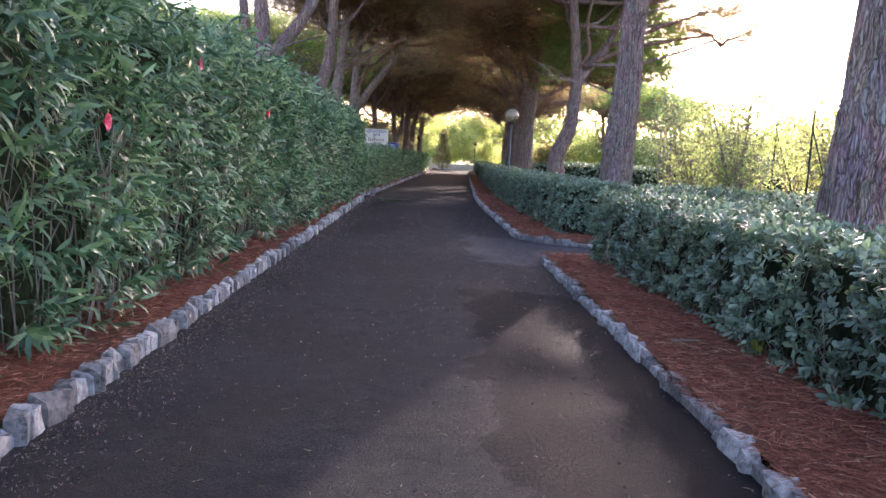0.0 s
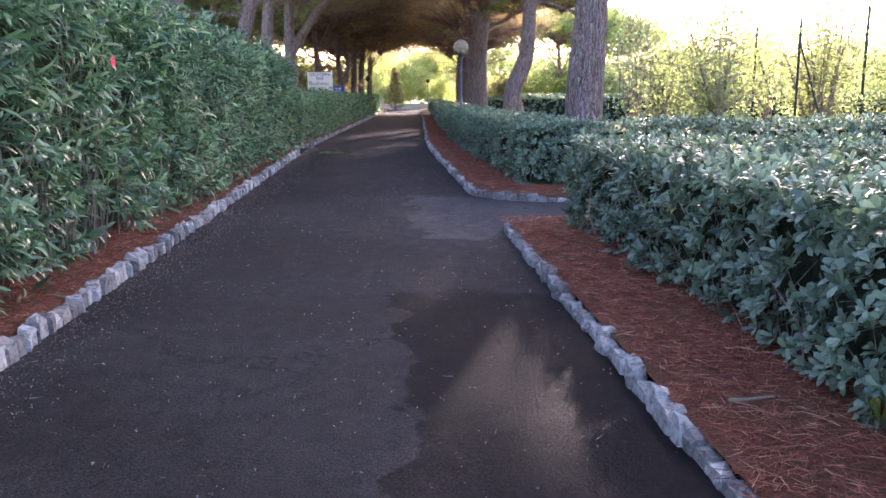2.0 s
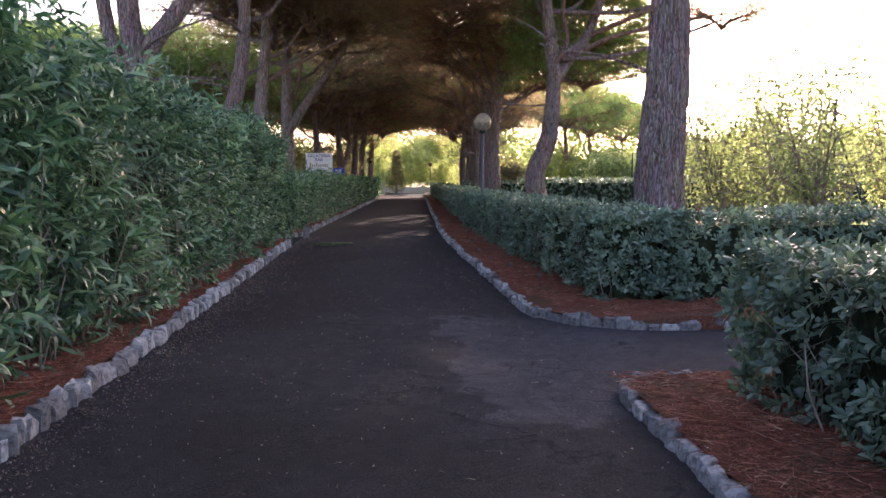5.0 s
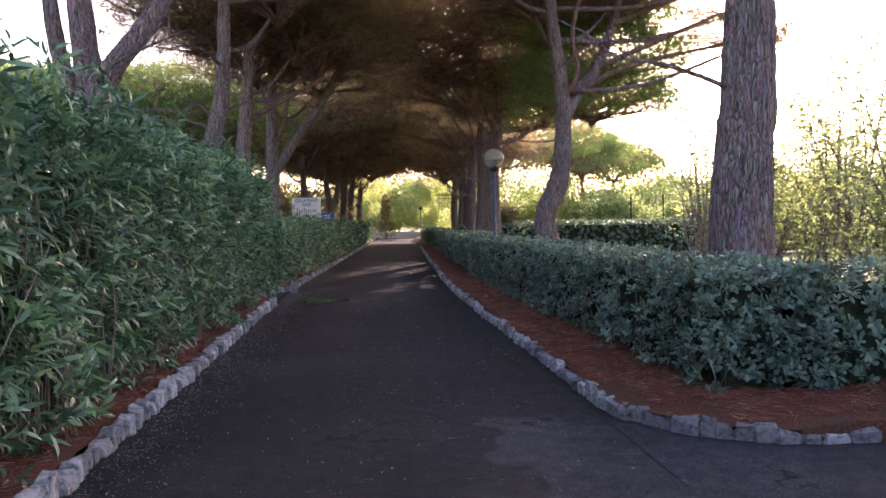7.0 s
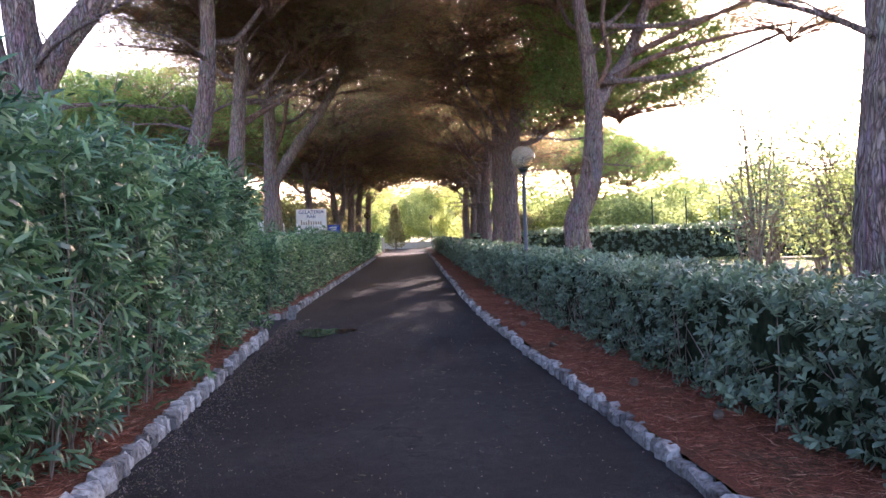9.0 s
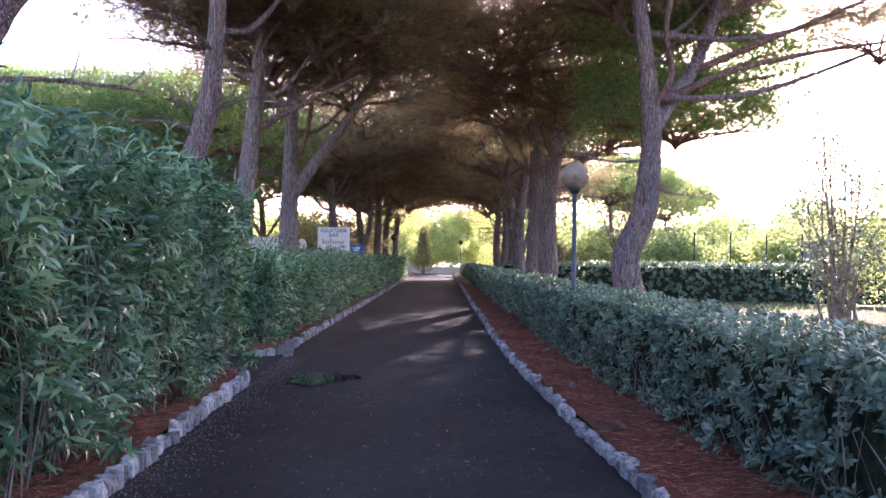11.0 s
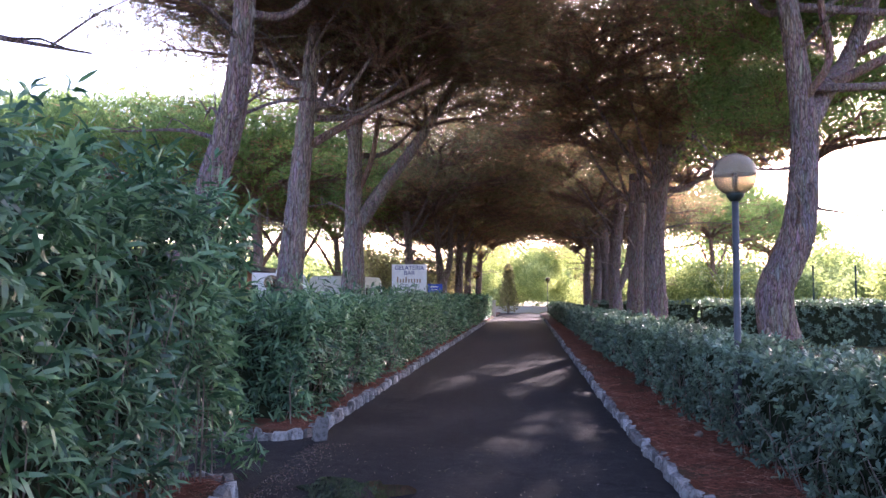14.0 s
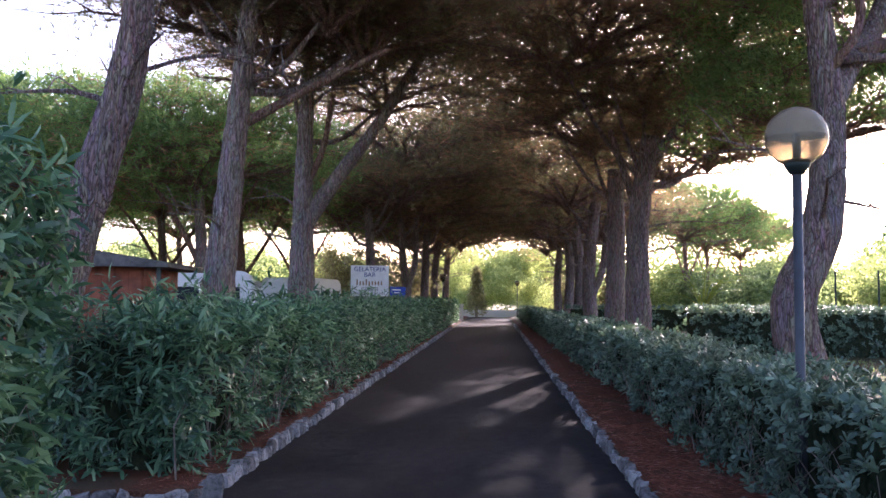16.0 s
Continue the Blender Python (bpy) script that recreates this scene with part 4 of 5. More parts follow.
pine(-3.6, 39.7, [(0, 0, 0), (0.05, 0, 2.2), (0.05, 0, 4.2), (0.12, 0, 7.0), (0.3, 0, 9.6)], 0.38, 0.08, 0, 0.95, 30,
     [([(0.1, 0, 3.4), (0.9, 0.1, 4.6), (1.9, 0.2, 6.0), (3.6, 0.4, 8.8)], 0.22, 0.1), ([(0.1, 0, 4.3), (0.5, 0, 5.2), (0.75, 0, 6.6)], 0.09, 0.06)], BARK_PALE, "forked umbrella pine with a long limb over the path", [(0.2, 0, 8.0, 0.9), (3.3, 0.4, 8.0, 0.9), (1.8, 2.2, 6.6, 0.7), (-0.6, 1.6, 7.0, 0.7)])
pine(-3.5, 54.5, [(0, 0, 0), (-0.1, 0, 1.6), (0.05, 0, 3.0), (-0.1, 0, 5.4)], 0.25, 0.16, 1, 1.0, 220, bark=BARK_PALE, crown_at=[(1.2, 0, 5.5), (-1.5, 2.0, 5.0), (1.6, -1.5, 7.2)])
pine(-2.35, 60.0, [(0, 0, 0), (0.1, 0, 2.0), (-0.1, 0, 3.6), (-0.2, 0, 5.6)], 0.27, 0.14, 2, 1.0, 300, [([(0.1, 0, 2.0), (0.5, 0, 3.4), (0.55, 0, 5.6)], 0.18, 0.12)], BARK_PALE, "pale twin-stemmed pine beside the hedge", crown_at=[(1.2, 0, 5.5), (-1.5, 2.0, 5.0), (1.6, -1.5, 7.2)])
pine(-1.75, 68.0, [(0, 0, 0), (0.1, 0, 3), (0.2, 0, 5.6)], 0.27, 0.2, 0, 1.0, 40, crown_at=[(1.2, 0, 5.5), (-1.5, 2.0, 5.0), (1.6, -1.5, 7.2)])
pine(-1.2, 75.0, [(0, 0, 0), (-0.1, 0, 3), (0.2, 0, 5.4)], 0.27, 0.2, 1, 1.0, 140, crown_at=[(1.2, 0, 5.5), (-1.5, 2.0, 5.0), (1.6, -1.5, 7.2)])
pine(-0.7, 83.0, [(0, 0, 0), (0.1, 0, 3), (0.2, 0, 5.2)], 0.27, 0.2, 2, 1.0, 240, crown_at=[(1.2, 0, 5.5), (-1.5, 2.0, 5.0), (1.6, -1.5, 7.2)])
# further pines in the grounds
for k, (x, y, h, s) in enumerate([(-12.5, 45, 4.7, 1.05), (-17.5, 47, 4.7, 1.2), (-21, 40, 4.6, 1.1), (-8.3, 46.5, 5.2, 1.0), (-13, 56, 5.2, 1.25), (-19, 52, 5.0, 1.3), (-25, 60, 5.2, 1.4), (-9, 66, 5.0, 1.2), (-32, 58, 5.2, 1.4), (-17, 70, 5.3, 1.4), (-27, 48, 4.8, 1.3), (-9.5, 56, 5.0, 1.1),
                                  (18, 84, 6.4, 1.3), (24, 98, 6.5, 1.4), (32, 112, 6.5, 1.5)]):
    pine(x, y, [(0, 0, 0), (0.15, 0, h * 0.5), (0, 0, h)], 0.24, 0.15, 4, s, k * 67, [([(0.1, 0, h * 0.45), (1.0, 0.3, h * 0.75), (1.9, 0.4, h + 0.4)], 0.1, 0.05), ([(0.12, 0, h * 0.5), (-0.8, -0.3, h * 0.85), (-1.8, -0.5, h + 0.5)], 0.1, 0.05)],
         BARK_PALE if k < 10 else BARK_RED, "green-domed umbrella pine standing in the grounds beyond the hedges", dead=3)


# ---- shrubs and distance ----
def leaf_cloud(s, centre, size, n, length, width):
    c = np.array(centre, float)
    d = unit(rng.normal(size=(n, 3)))
    rad = rng.uniform(0.45, 1.0, (n, 1)) ** 0.5
    d2 = d * rad * np.array(size) * (1 + 0.25 * lumps(d[:, 0] * 3, d[:, 1] * 3 + d[:, 2] * 3, 1.4, centre[0])[:, None])
    p = c + d2
    s.add(*leaves(p, d + rng.normal(0, 0.7, (n, 3)), rng.normal(size=(n, 3)), length * rng.uniform(0.6, 1.3, n), width * rng.uniform(0.7, 1.2, n)))


def fleck_cloud(s, centre, size, n, length):
    """Foliage far off: single small triangles, thickest near the outside."""
    d = unit(rng.normal(size=(n, 3)))
    p = np.array(centre) + d * rng.uniform(0.3, 1.0, (n, 1)) ** 0.5 * np.array(size) * (1 + 0.3 * lumps(d[:, 0] * 3, d[:, 1] * 3 + d[:, 2] * 3, 1.5, centre[0])[:, None])
    s.add(*blades(p, p + unit(rng.normal(size=(n, 3))) * length * rng.uniform(0.6, 1.3, (n, 1)), np.full(n, length * 0.7)))


def shrub(x, y, h, w, mat, n, label, leaf=0.1, name="shrub"):
    """A loose bush: several stems with clumps of leaves along them."""
    root = tagged(new(name), label, "shrub")
    root.matrix_basis = pose(x, y, -0.03 if abs(x) > 13 else 0.05)
    wood, green = Shape(), Shape()
    for k in range(11):
        ang = random.uniform(0, 6.28)
        e = np.array([math.cos(ang) * w * random.uniform(0.1, 0.9), math.sin(ang) * w * random.uniform(0.1, 0.9), h * random.uniform(0.5, 1.05)])
        pts = smooth_line([(random.uniform(-0.2, 0.2), random.uniform(-0.2, 0.2), 0), e * [0.35, 0.35, 0.5] + rng.normal(0, 0.12, 3), e], 8)
        wood.add(*tube(pts, np.linspace(0.04, 0.007, 8), 5, cap=False))
        for q in pts[2:]:
            for _ in range(3):
                g = q + rng.normal(0, 1, 3) * [0.3 * w, 0.3 * w, 0.2] + [0, 0, 0.18]
                wood.add(*tube([q, (q + g) / 2 + rng.normal(0, 0.04, 3), g], [0.011, 0.008, 0.003], 3, cap=False))
                leaf_cloud(green, g, (w * 0.17, w * 0.17, h * 0.06), n // 170, leaf, leaf * 0.45)
    part("branch_work", wood, TWIG, root)
    part("foliage", green, mat, root)["kind"] = "stuff"
    return root


random.seed(3)
for x, y, h, w, mat in [(7.4, 19.2, 2.2, 1.3, WOODS), (8.6, 22.5, 3.0, 1.6, YELLOW), (10.5, 21, 3.1, 1.5, YELLOW), (11.8, 18.2, 2.8, 1.4, YELLOW), (9.8, 26, 3.2, 1.7, WOODS), (12.5, 24.5, 3.4, 1.8, YELLOW), (10.2, 16.6, 2.4, 1.2, WOODS),
                        (13.5, 20.5, 3.0, 1.6, REED), (14.5, 28, 3.5, 2.0, YELLOW), (11.0, 30.5, 3.0, 1.8, WOODS), (15.5, 34, 3.6, 2.2, YELLOW), (13.0, 13.0, 2.6, 1.4, REED), (15.5, 17.0, 3.0, 1.7, YELLOW), (9.2, 30.5, 3.9, 1.9, PITTO), (11.5, 34, 3.6, 1.8, WOODS), (8.2, 24.6, 2.4, 1.3, WOODS)]:
    shrub(x, y, h * 1.3, w, mat, 2100, "loose sunlit shrub with yellow-green leaves" if mat in (YELLOW, REED) else "loose green shrub on thin crooked stems", 0.1)
for k in range(34):
    x, y, w = (random.uniform(13, 48), random.uniform(67, 100), random.uniform(2.0, 4.2)) if k < 22 else (random.uniform(-34, -8), random.uniform(76, 100), random.uniform(2.2, 4.0))
    g = Shape()
    for q in range(5):
        fleck_cloud(g, (random.uniform(-1, 1) * w * 0.7, random.uniform(-1, 1) * w * 0.5, w * random.uniform(0.35, 0.95)), (w * 0.6, w * 0.6, w * 0.5), 1100, 0.24)
    bush = tagged(new("bush"), "large rounded pale green bush beyond the lawn", "shrub", "bushes beyond the lawn")
    bush.matrix_basis = pose(x, y, 0)
    part("foliage", g, random.choice([WOODS, YELLOW, WOODS]), bush)["kind"] = "stuff"
    part("stem", Shape().add(*tube([(0, 0, -0.1), (0.1, 0, w * 0.6)], [0.12, 0.06], 6)), TWIG, bush)
for x, y, h, w in [(-4.2, 66, 3.6, 1.7), (-6.5, 70, 4.2, 2.0), (-3.6, 74, 3.8, 1.8), (-8.5, 76, 4.5, 2.2), (-3.2, 82, 4.0, 1.9), (-6.0, 84, 4.6, 2.2), (-2.6, 90, 4.2, 1.9), (9.5, 88, 3.6, 1.8), (12, 80, 3.4, 1.8)]:
    shrub(x, y, h, w, PINE, 2600, "dark evergreen shrub in the shade of the pines", 0.24)
woods = Shape()
for k in range(85):
    x = random.uniform(-110, 130)
    y = 118 + random.uniform(0, 50) + abs(x) * 0.05
    h = random.uniform(6, 12)
    fleck_cloud(woods, (x, y, h * 0.5), (random.uniform(4, 7), 4, h * 0.5), 2400, 0.5)
tagged(part("far_woods", woods, WOODS), "belt of distant sunlit trees", "trees", kind="stuff")
glade = Shape()
for k in range(44):
    y = random.uniform(94, 112)
    fleck_cloud(glade, (random.uniform(-3, 10), y, random.uniform(0.8, 6.0)), (random.uniform(0.8, 2.2), 1.6, random.uniform(0.7, 1.7)), 3400, 0.13)
tagged(part("sunny_foliage", glade, YELLOW), "bright sunlit foliage where the path ends", "foliage", kind="stuff")


# ---- lamps ----
def globe_lamp(x, y, height, label):
    root = tagged(new("globe_lamp"), label, "lamp", "path lamps")
    root.matrix_basis = pose(x, y, 0)
    part("pole", Shape().add(*tube([(0, 0, 0.0), (0, 0, 0.9), (0, 0, 0.92), (0, 0, height - 0.2)], [0.045, 0.045, 0.034, 0.034], 16)), PAINT_GREY, root, smooth=True)
    part("collar", Shape().add(*tube([(0, 0, height - 0.27), (0, 0, height - 0.22), (0, 0, height - 0.17), (0, 0, height - 0.16)], [0.05, 0.085, 0.095, 0.05], 20)), DARK_METAL, root, "dark plastic collar", smooth=True)
    bm = bmesh.new()
    bmesh.ops.create_uvsphere(bm, u_segments=40, v_segments=24, radius=0.215)
    bmesh.ops.translate(bm, vec=(0, 0, height), verts=bm.verts)
    inner = bmesh.ops.create_uvsphere(bm, u_segments=40, v_segments=24, radius=0.209)["verts"]
    bmesh.ops.translate(bm, vec=(0, 0, height), verts=inner)
    bmesh.ops.reverse_faces(bm, faces=[f for f in bm.faces if all(q in set(inner) for q in f.verts)])
    cap = bmesh.new()
    bmesh.ops.create_uvsphere(cap, u_segments=40, v_segments=24, radius=0.2)
    bmesh.ops.delete(cap, geom=[q for q in cap.verts if q.co.z < -0.01], context="VERTS")
    bmesh.ops.translate(cap, vec=(0, 0, height), verts=cap.verts)
    part("reflector", cap, REFLECTOR, root, "dull gold cap inside the globe", smooth=True)
    g = part("globe", bm, GLOBE, root, "smoky amber plastic globe", smooth=True)
    part("bulb_holder", Shape().add(*tube([(0, 0, height - 0.16), (0, 0, height - 0.05), (0, 0, height + 0.02)], [0.03, 0.03, 0.02], 12)), DARK_METAL, root)
    return root


globe_lamp(2.64, 25.8, 2.78, "smoky globe lamp on a slim grey pole behind the low hedge")
globe_lamp(-0.55, 66, 2.8, "small globe lamp on a pole beside the path")
globe_lamp(-5.9, 40.0, 1.9, "globe lamp among the caravans")
globe_lamp(5.4, 90.0, 3.0, "globe lamp at the end of the path")


# ---- sign ----
def text_part(body, size, x, z, mat, parent, squash=1.0):
    c = bpy.data.curves.new("lettering", "FONT")
    c.body, c.size, c.align_x, c.extrude = body, size, "CENTER", 0.004
    c.materials.append(mat)
    ob = new("lettering", c)
    ob.parent = parent
    ob.matrix_basis = pose(x, -0.032, z, 90, 0, 0) @ Matrix.Diagonal((squash, 1, 1, 1))
    return ob


sign = tagged(new("sign_board"), "white ice-cream bar sign board with blue lettering above the hedge", "sign")
sign.matrix_basis = pose(-3.1, 51, 0.12, 0, 0, 4)
part("post", block((-0.5, 0, -0.15), (-0.44, 0.05, 1.6)), PAINT_GREY, sign)
part("post", block((0.44, 0, -0.15), (0.5, 0.05, 1.6)), PAINT_GREY, sign)
board = part("panel", block((-0.72, -0.025, 1.55), (0.72, 0.0, 2.72), 0.008), WHITE_BOARD, sign)
text_part("GELATERIA", 0.245, 0, 2.5, INK_BLUE, board, 0.98)
text_part("BAR", 0.245, 0, 2.29, INK_BLUE, board)
text_part("GELATI", 0.2, 0, 1.76, INK_GREY, board)
text_part("Produzione Propria", 0.15, 0, 1.62, INK_GREY, board)
# the trade name stays plain strokes
for k in range(9):
    part("name_stroke", block((-0.5 + k * 0.115, -0.03, 1.97), (-0.45 + k * 0.115, -0.026, 2.12 + 0.08 * (k in (0, 3)))), INK_BROWN, board)
blue = tagged(new("small_sign"), "small blue sign beside the white board", "sign")
blue.matrix_basis = pose(-2.03, 51, 0.12, 0, 0, 4)
plate = part("panel", block((-0.3, -0.02, 1.55), (0.3, 0.0, 1.92), 0.006), BLUE_BOARD, blue)
part("post", block((0.26, 0.0, -0.15), (0.3, 0.04, 1.9)), PAINT_GREY, blue)
part("text_bar", block((-0.22, -0.026, 1.78), (0.12, -0.021, 1.82)), WHITE_BOARD, plate)
part("text_bar", block((-0.15, -0.026, 1.68), (0.1, -0.021, 1.71)), WHITE_BOARD, plate)


# ---- hut ----
hut = tagged(new("wooden_hut"), "red-brown boarded wooden hut with a shallow grey roof", "hut")
hut.matrix_basis = pose(-6.6, 34.4, 0.05, 0, 0, 6)
wall = part("wall", block((-1.5, -1.2, 0), (1.5, 1.2, 2.1)), HUT_WOOD, hut)
for k in range(14):
    part("board", block((-1.5 + k * 0.2145, -1.222, 0.02), (-1.5 + k * 0.2145 + 0.205, -1.2, 2.1), 0.004), HUT_WOOD, wall)
for k in range(11):
    part("board", block((1.5, -1.2 + k * 0.218, 0.02), (1.522, -1.2 + k * 0.218 + 0.21, 2.1), 0.004), HUT_WOOD, wall)
bm = bmesh.new()
vs = [bm.verts.new(c) for c in ((-1.8, -1.6, 2.14), (2.0, -1.6, 2.1), (2.0, 1.6, 2.1), (-1.8, 1.6, 2.14), (0, -1.6, 2.42), (0, 1.6, 2.42), (-1.8, -1.6, 2.06), (2.0, -1.6, 2.02), (2.0, 1.6, 2.02), (-1.8, 1.6, 2.06))]
for q in ((0, 4, 5, 3), (4, 1, 2, 5), (6, 9, 8, 7), (0, 6, 7, 1, 4), (3, 5, 2, 8, 9), (0, 3, 9, 6), (1, 7, 8, 2)):
    bm.faces.new([vs[k] for k in q])
part("roof", bm, ROOF_GREY, hut, "weathered grey roofing felt")
part("fascia", block((-1.8, -1.63, 2.02), (2.0, -1.6, 2.1)), ROOF_GREY, hut)
part("porch_post", block((1.8, -1.5, 0), (1.86, -1.44, 2.05)), DARK_METAL, hut)


# ---- caravans behind the left hedge ----
def caravan(x, y, turn, label):
    c = tagged(new("caravan"), label, "caravan", "caravans under the pines")
    c.matrix_basis = pose(x, y, 0.1, 0, 0, turn)
    bm = bmesh.new()
    prof = [(-2.2, 0.45), (-2.3, 1.1), (-2.0, 2.2), (-1.8, 2.3), (1.8, 2.3), (2.05, 2.15), (2.3, 1.1), (2.2, 0.45)]
    a = [bm.verts.new((px, -1.0, pz)) for px, pz in prof]
    b = [bm.verts.new((px, 1.0, pz)) for px, pz in prof]
    bm.faces.new(a)
    bm.faces.new(b[::-1])
    for k in range(8):
        bm.faces.new((a[k], b[k], b[(k + 1) % 8], a[(k + 1) % 8]))
    bmesh.ops.recalc_face_normals(bm, faces=bm.faces)
    bmesh.ops.bevel(bm, geom=bm.edges[:], offset=0.05, segments=2, affect="EDGES")
    part("body", bm, CARAVAN, c, smooth=False)
    for wx in (-1.3, 0.1, 1.3):
        part("window", block((wx - 0.4, -1.02, 1.3), (wx + 0.4, -0.99, 1.8), 0.008), DARK_GLASS, c, "dark tinted window")
    for wy in (-0.95, 0.95):
        part("wheel", Shape().add(*tube([(0, wy - 0.09, 0.22), (0, wy + 0.09, 0.22)], [0.32, 0.32], 20)), DARK_METAL, c)
    return c


caravan(-8.3, 45.5, 12, "white caravan parked under the pines")
caravan(-6.3, 54.5, 80, "white caravan half hidden by the hedge")
caravan(-13.0, 48.0, -10, "white caravan with dark windows")
caravan(-11.5, 60.0, 20, "white caravan further under the pines")


# ---- fence and sports court ----
fence = tagged(new("wire_fence"), "tall green wire fence with braced steel posts", "fence")
line = [(9.7, 15.5), (9.8, 18.0), (9.75, 20.5), (9.9, 23.0), (10.2, 26.0), (10.6, 29.5)]
for x, y in line:
    part("post", Shape().add(*tube([(x, y, -0.05), (x, y, 3.1)], [0.03, 0.026], 8)), DARK_METAL, fence)
part("brace", Shape().add(*tube([(9.9, 23.0, 2.6), (10.7, 22.6, 0.0)], [0.02, 0.02], 6)), DARK_METAL, fence)
part("brace", Shape().add(*tube([(9.75, 20.5, 2.6), (10.5, 20.2, 0.0)], [0.02, 0.02], 6)), DARK_METAL, fence)
for z in (0.4, 1.2, 2.0, 2.8):
    part("wire", Shape().add(*tube([(x, y, z) for x, y in line], [0.004] * len(line), 4)), DARK_METAL, fence)
court = tagged(new("court_fence"), "far court fence of dark posts with grey-green screens", "fence")
for k in range(9):
    part("post", Shape().add(*tube([(19 + k * 2.4, 66, -0.05), (19 + k * 2.4, 66, 3.4)], [0.06, 0.05], 8)), DARK_METAL, court)
for k in (3, 5, 6):
    part("screen", block((19.1 + k * 2.4, 66.03, 1.2), (21.3 + k * 2.4, 66.05, 2.9)), SCREEN_CLOTH, court)
part("brace", Shape().add(*tube([(26.2, 66, 3.0), (25.4, 65.6, 0)], [0.05, 0.05], 8)), DARK_METAL, court)
part("brace", Shape().add(*tube([(28.6, 66, 3.0), (29.4, 65.6, 0)], [0.05, 0.05], 8)), DARK_METAL, court)

# ---- young palm ----
palm = tagged(new("palm"), "young sunlit palm with arching fronds on the lawn", "palm")
palm.matrix_basis = pose(12.3, 60.3, 0) @ Matrix.Scale(1.3, 4)
part("trunk", Shape().add(*tube([(0, 0, -0.1), (0, 0, 0.9)], [0.3, 0.24], 12, 0.06)), BARK_RED, palm)
for k in range(16):
    ang, lift = k * 2.4, random.uniform(0.5, 1.5)
    d = np.array([math.cos(ang), math.sin(ang), 0])
    rib = smooth_line([(0, 0, 0.9), d * 0.7 + [0, 0, 0.9 + lift], d * 1.7 + [0, 0, 0.9 + lift * 1.1]], 16)
    s = Shape()
    s.add(*tube(rib, np.linspace(0.03, 0.006, 16), 4, cap=False))
    for side in (-1, 1):
        w = np.cross(d, [0, 0, 1]) * side
        s.add(*leaves(rib[2:], np.tile(w, (14, 1)) + d * 0.7 + [0, 0, 0.15], np.tile([0.0, 0, 1], (14, 1)), np.full(14, 0.5), np.full(14, 0.06)))
    part("frond", s, PALM, palm)

# ---- end of the path ----
gate = tagged(new("gate_pillar"), "white rendered pillar where the path ends", "pillar")
gate.matrix_basis = pose(0.35, 79, 0)
part("shaft", block((-0.35, -0.35, 0), (0.35, 0.35, 1.15), 0.02), WALL_WHITE, gate)
part("cap", block((-0.42, -0.42, 1.15), (0.42, 0.42, 1.25), 0.02), WALL_WHITE, gate)
rail = tagged(new("low_wall"), "low pale wall across the end of the path", "wall")
rail.matrix_basis = pose(3.4, 96, 0)
part("wall", block((-3.5, -0.12, -0.05), (4, 0.12, 0.6), 0.015), WALL_WHITE, rail)
cy = Shape()
for k in range(7):
    leaf_cloud(cy, (0, 0, 0.7 + k * 0.55), (0.95 - 0.11 * k, 0.95 - 0.11 * k, 0.5), 420, 0.22, 0.09)
cyp = tagged(new("conifer"), "dark pointed conifer at the end of the path", "tree")
cyp.matrix_basis = pose(2.0, 93, 0)
part("crown", cy, PINE, cyp)
part("trunk", Shape().add(*tube([(0, 0, -0.1), (0, 0, 1.0)], [0.14, 0.1], 8)), BARK, cyp)

# ---- puddle, flowers, dead leaf ----
puddle = Shape()
ang = np.linspace(0, 2 * math.pi, 40, endpoint=False)
rad = 1 + 0.22 * np.sin(ang * 3 + 1) + 0.12 * np.sin(ang * 7) + 0.08 * np.sin(ang * 11 + 2)
pv = np.stack([-0.94 + 0.42 * rad * np.cos(ang), 23.9 + 0.5 * rad * np.sin(ang), np.full(40, 0.009)], 1)
puddle.add(np.concatenate([pv, [[-0.94, 23.9, 0.009]]]), np.stack([np.arange(40), (np.arange(40) + 1) % 40, np.full(40, 40)], 1))
tagged(part("puddle", puddle, WATER), "shallow dark puddle with sky reflections", "puddle", kind="structure")


def flower(x, y, z):
    s = Shape()
    n = 10
    a = np.arange(n) * 2.4
    way = np.stack([np.full(n, 0.8), np.cos(a), np.sin(a)], 1)
    s.add(*leaves(np.tile([0.0, 0, 0], (n, 1)), way, np.tile([1.0, 0, 0], (n, 1)), np.full(n, 0.07), np.full(n, 0.045), 0.6))
    f = tagged(part("flower", s, FLOWER), "deep pink oleander blossom", "flower", "oleander blossoms")
    f.matrix_basis = pose(x, y, z)


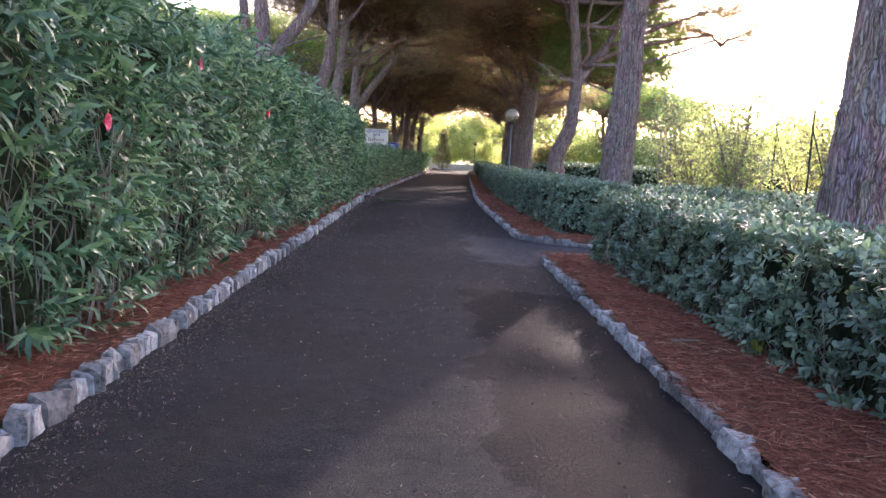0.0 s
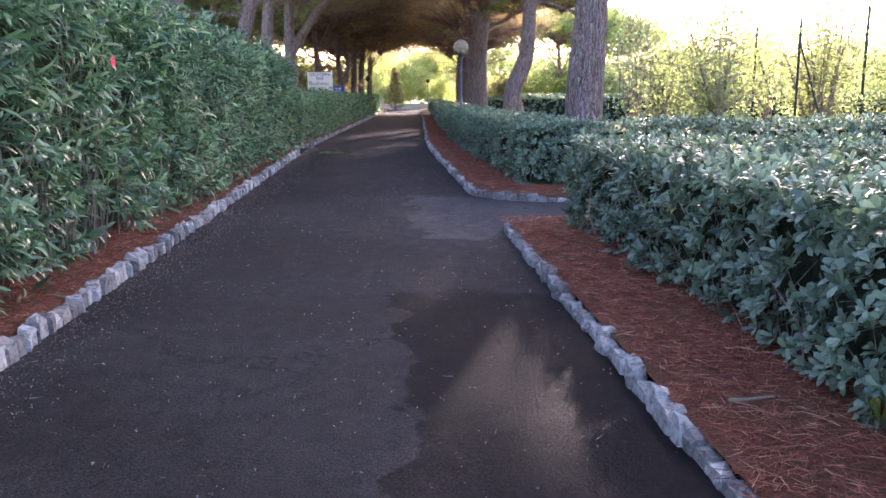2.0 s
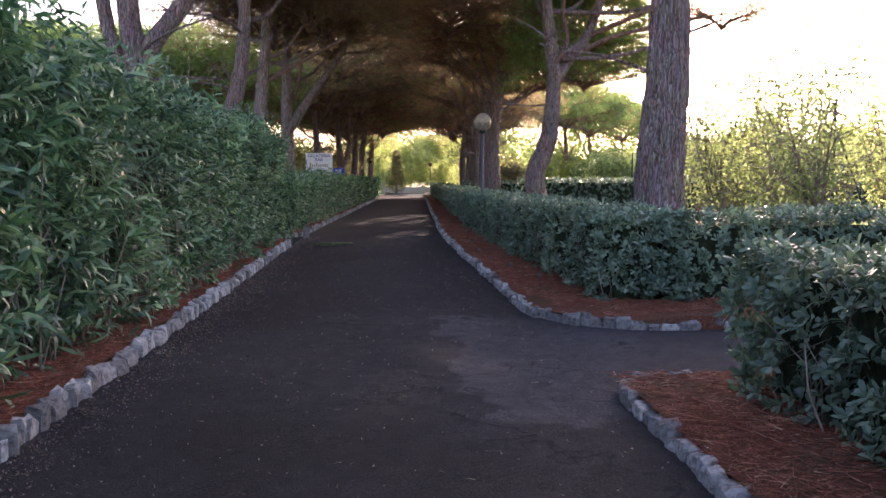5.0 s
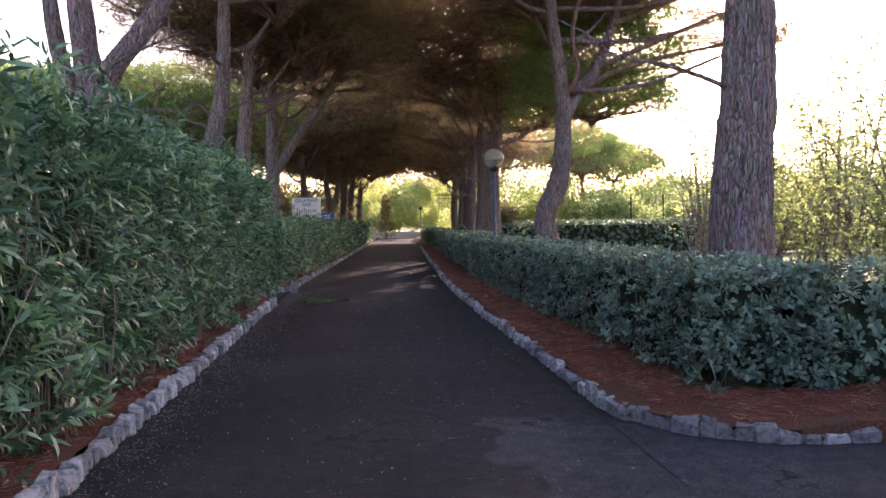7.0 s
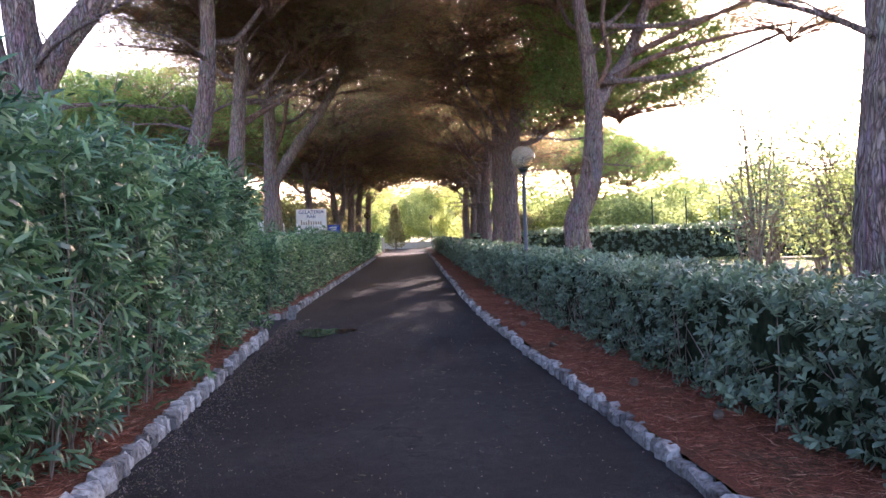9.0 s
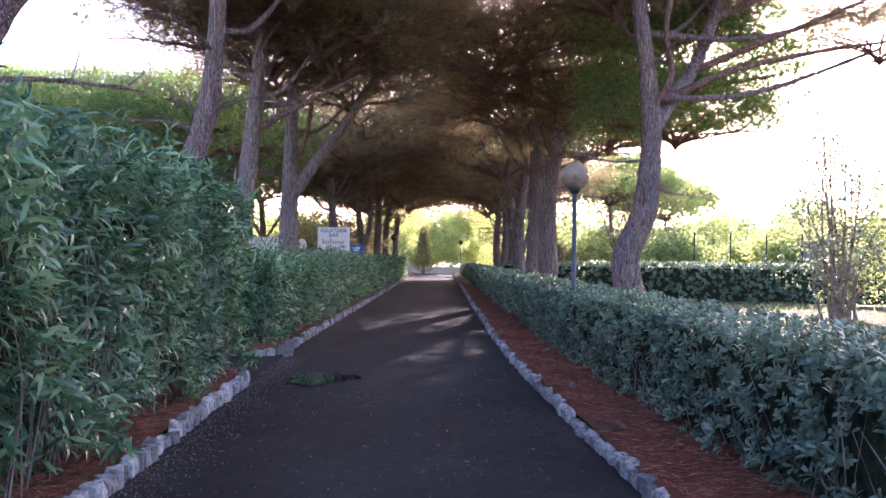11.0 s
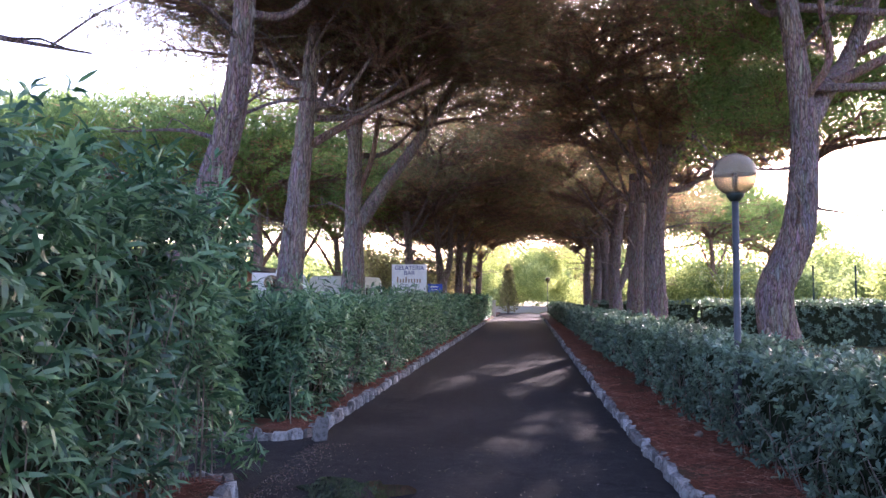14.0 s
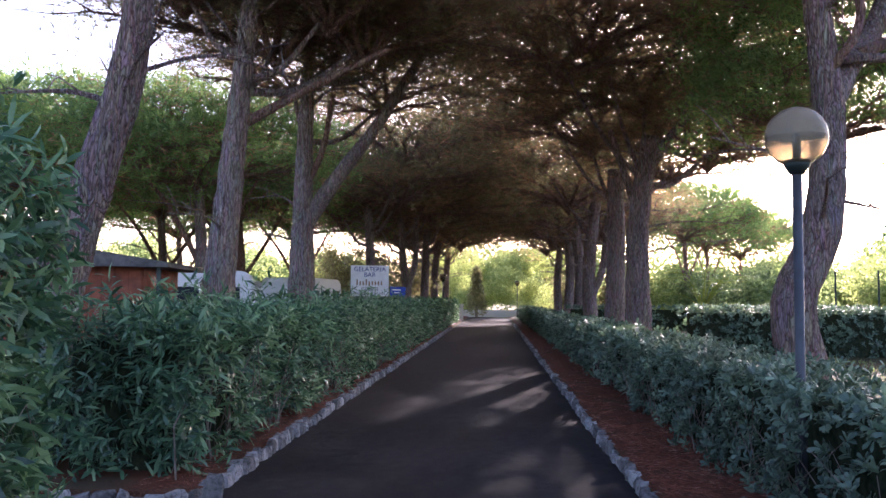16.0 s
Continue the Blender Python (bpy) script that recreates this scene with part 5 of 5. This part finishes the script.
flower(-1.92, 6.6, 2.0)
flower(-1.9, 4.6, 1.45)
flower(-1.93, 9.6, 1.75)


# ---- small things on the ground ----
def pine_cone(x, y, turn):
    s = Shape()
    for k in range(9):
        u = k / 8
        r = 0.032 * math.sin(0.35 + 2.5 * u)
        a = np.arange(8) * 2 * math.pi / 8 + k * 0.4
        base = np.stack([0.2 * r * np.cos(a), 0.2 * r * np.sin(a), np.full(8, u * 0.085)], 1)
        way = np.stack([np.cos(a), np.sin(a), np.full(8, 0.55)], 1)
        s.add(*leaves(base, way, np.tile([0.0, 0, 1], (8, 1)), np.full(8, r * 1.25), np.full(8, 0.02), 0.7))
    s.add(*tube([(0, 0, 0), (0, 0, 0.045), (0, 0, 0.085)], [0.012, 0.022, 0.006], 8))
    cone = tagged(part("pine_cone", s, TWIG), "brown open pine cone lying on the needles", "pine cone", "fallen pine cones")
    cone.matrix_basis = pose(x, y, 0.14, 80, 0, turn)


for x, y, t in ((2.05, 18.0, 20), (2.2, 16.6, 130), (1.95, 20.4, 250), (2.2, 9.0, 60), (2.0, 22.6, 310), (2.25, 26.0, 95)):
    pine_cone(x, y, t)
stick = tagged(part("stick", Shape().add(*tube(smooth_line([(1.84, 5.62, 0.13), (1.92, 5.6, 0.14), (2.05, 5.63, 0.135)], 6), [0.009, 0.011, 0.009, 0.008, 0.009, 0.005], 6)), PALE_LEAF), "pale dry stick lying on the needles", "stick")
seed = tagged(new("seedling"), "bright green broad-leaved seedling beside the hedge", "plant")
seed.matrix_basis = pose(2.36, 5.35, 0.09)
for k in range(4):
    a = k * 1.7
    part("leaf", Shape().add(*leaves(np.array([[0.0, 0, 0]]), np.array([[math.cos(a) * 0.35, math.sin(a) * 0.35, 1.0]]), np.array([[math.cos(a), math.sin(a), 0.0]]), np.array([0.17 - 0.02 * k]), np.array([0.055]), 0.55)), PALM, seed)
rock = new("stone", stone_mesh(77, 0.13, 0.13, 0.34))
rock.parent = bpy.data.objects["kerb_2"]
rock.matrix_basis = pose(-1.66, 26.3, 0.06, 5, 6, 30)
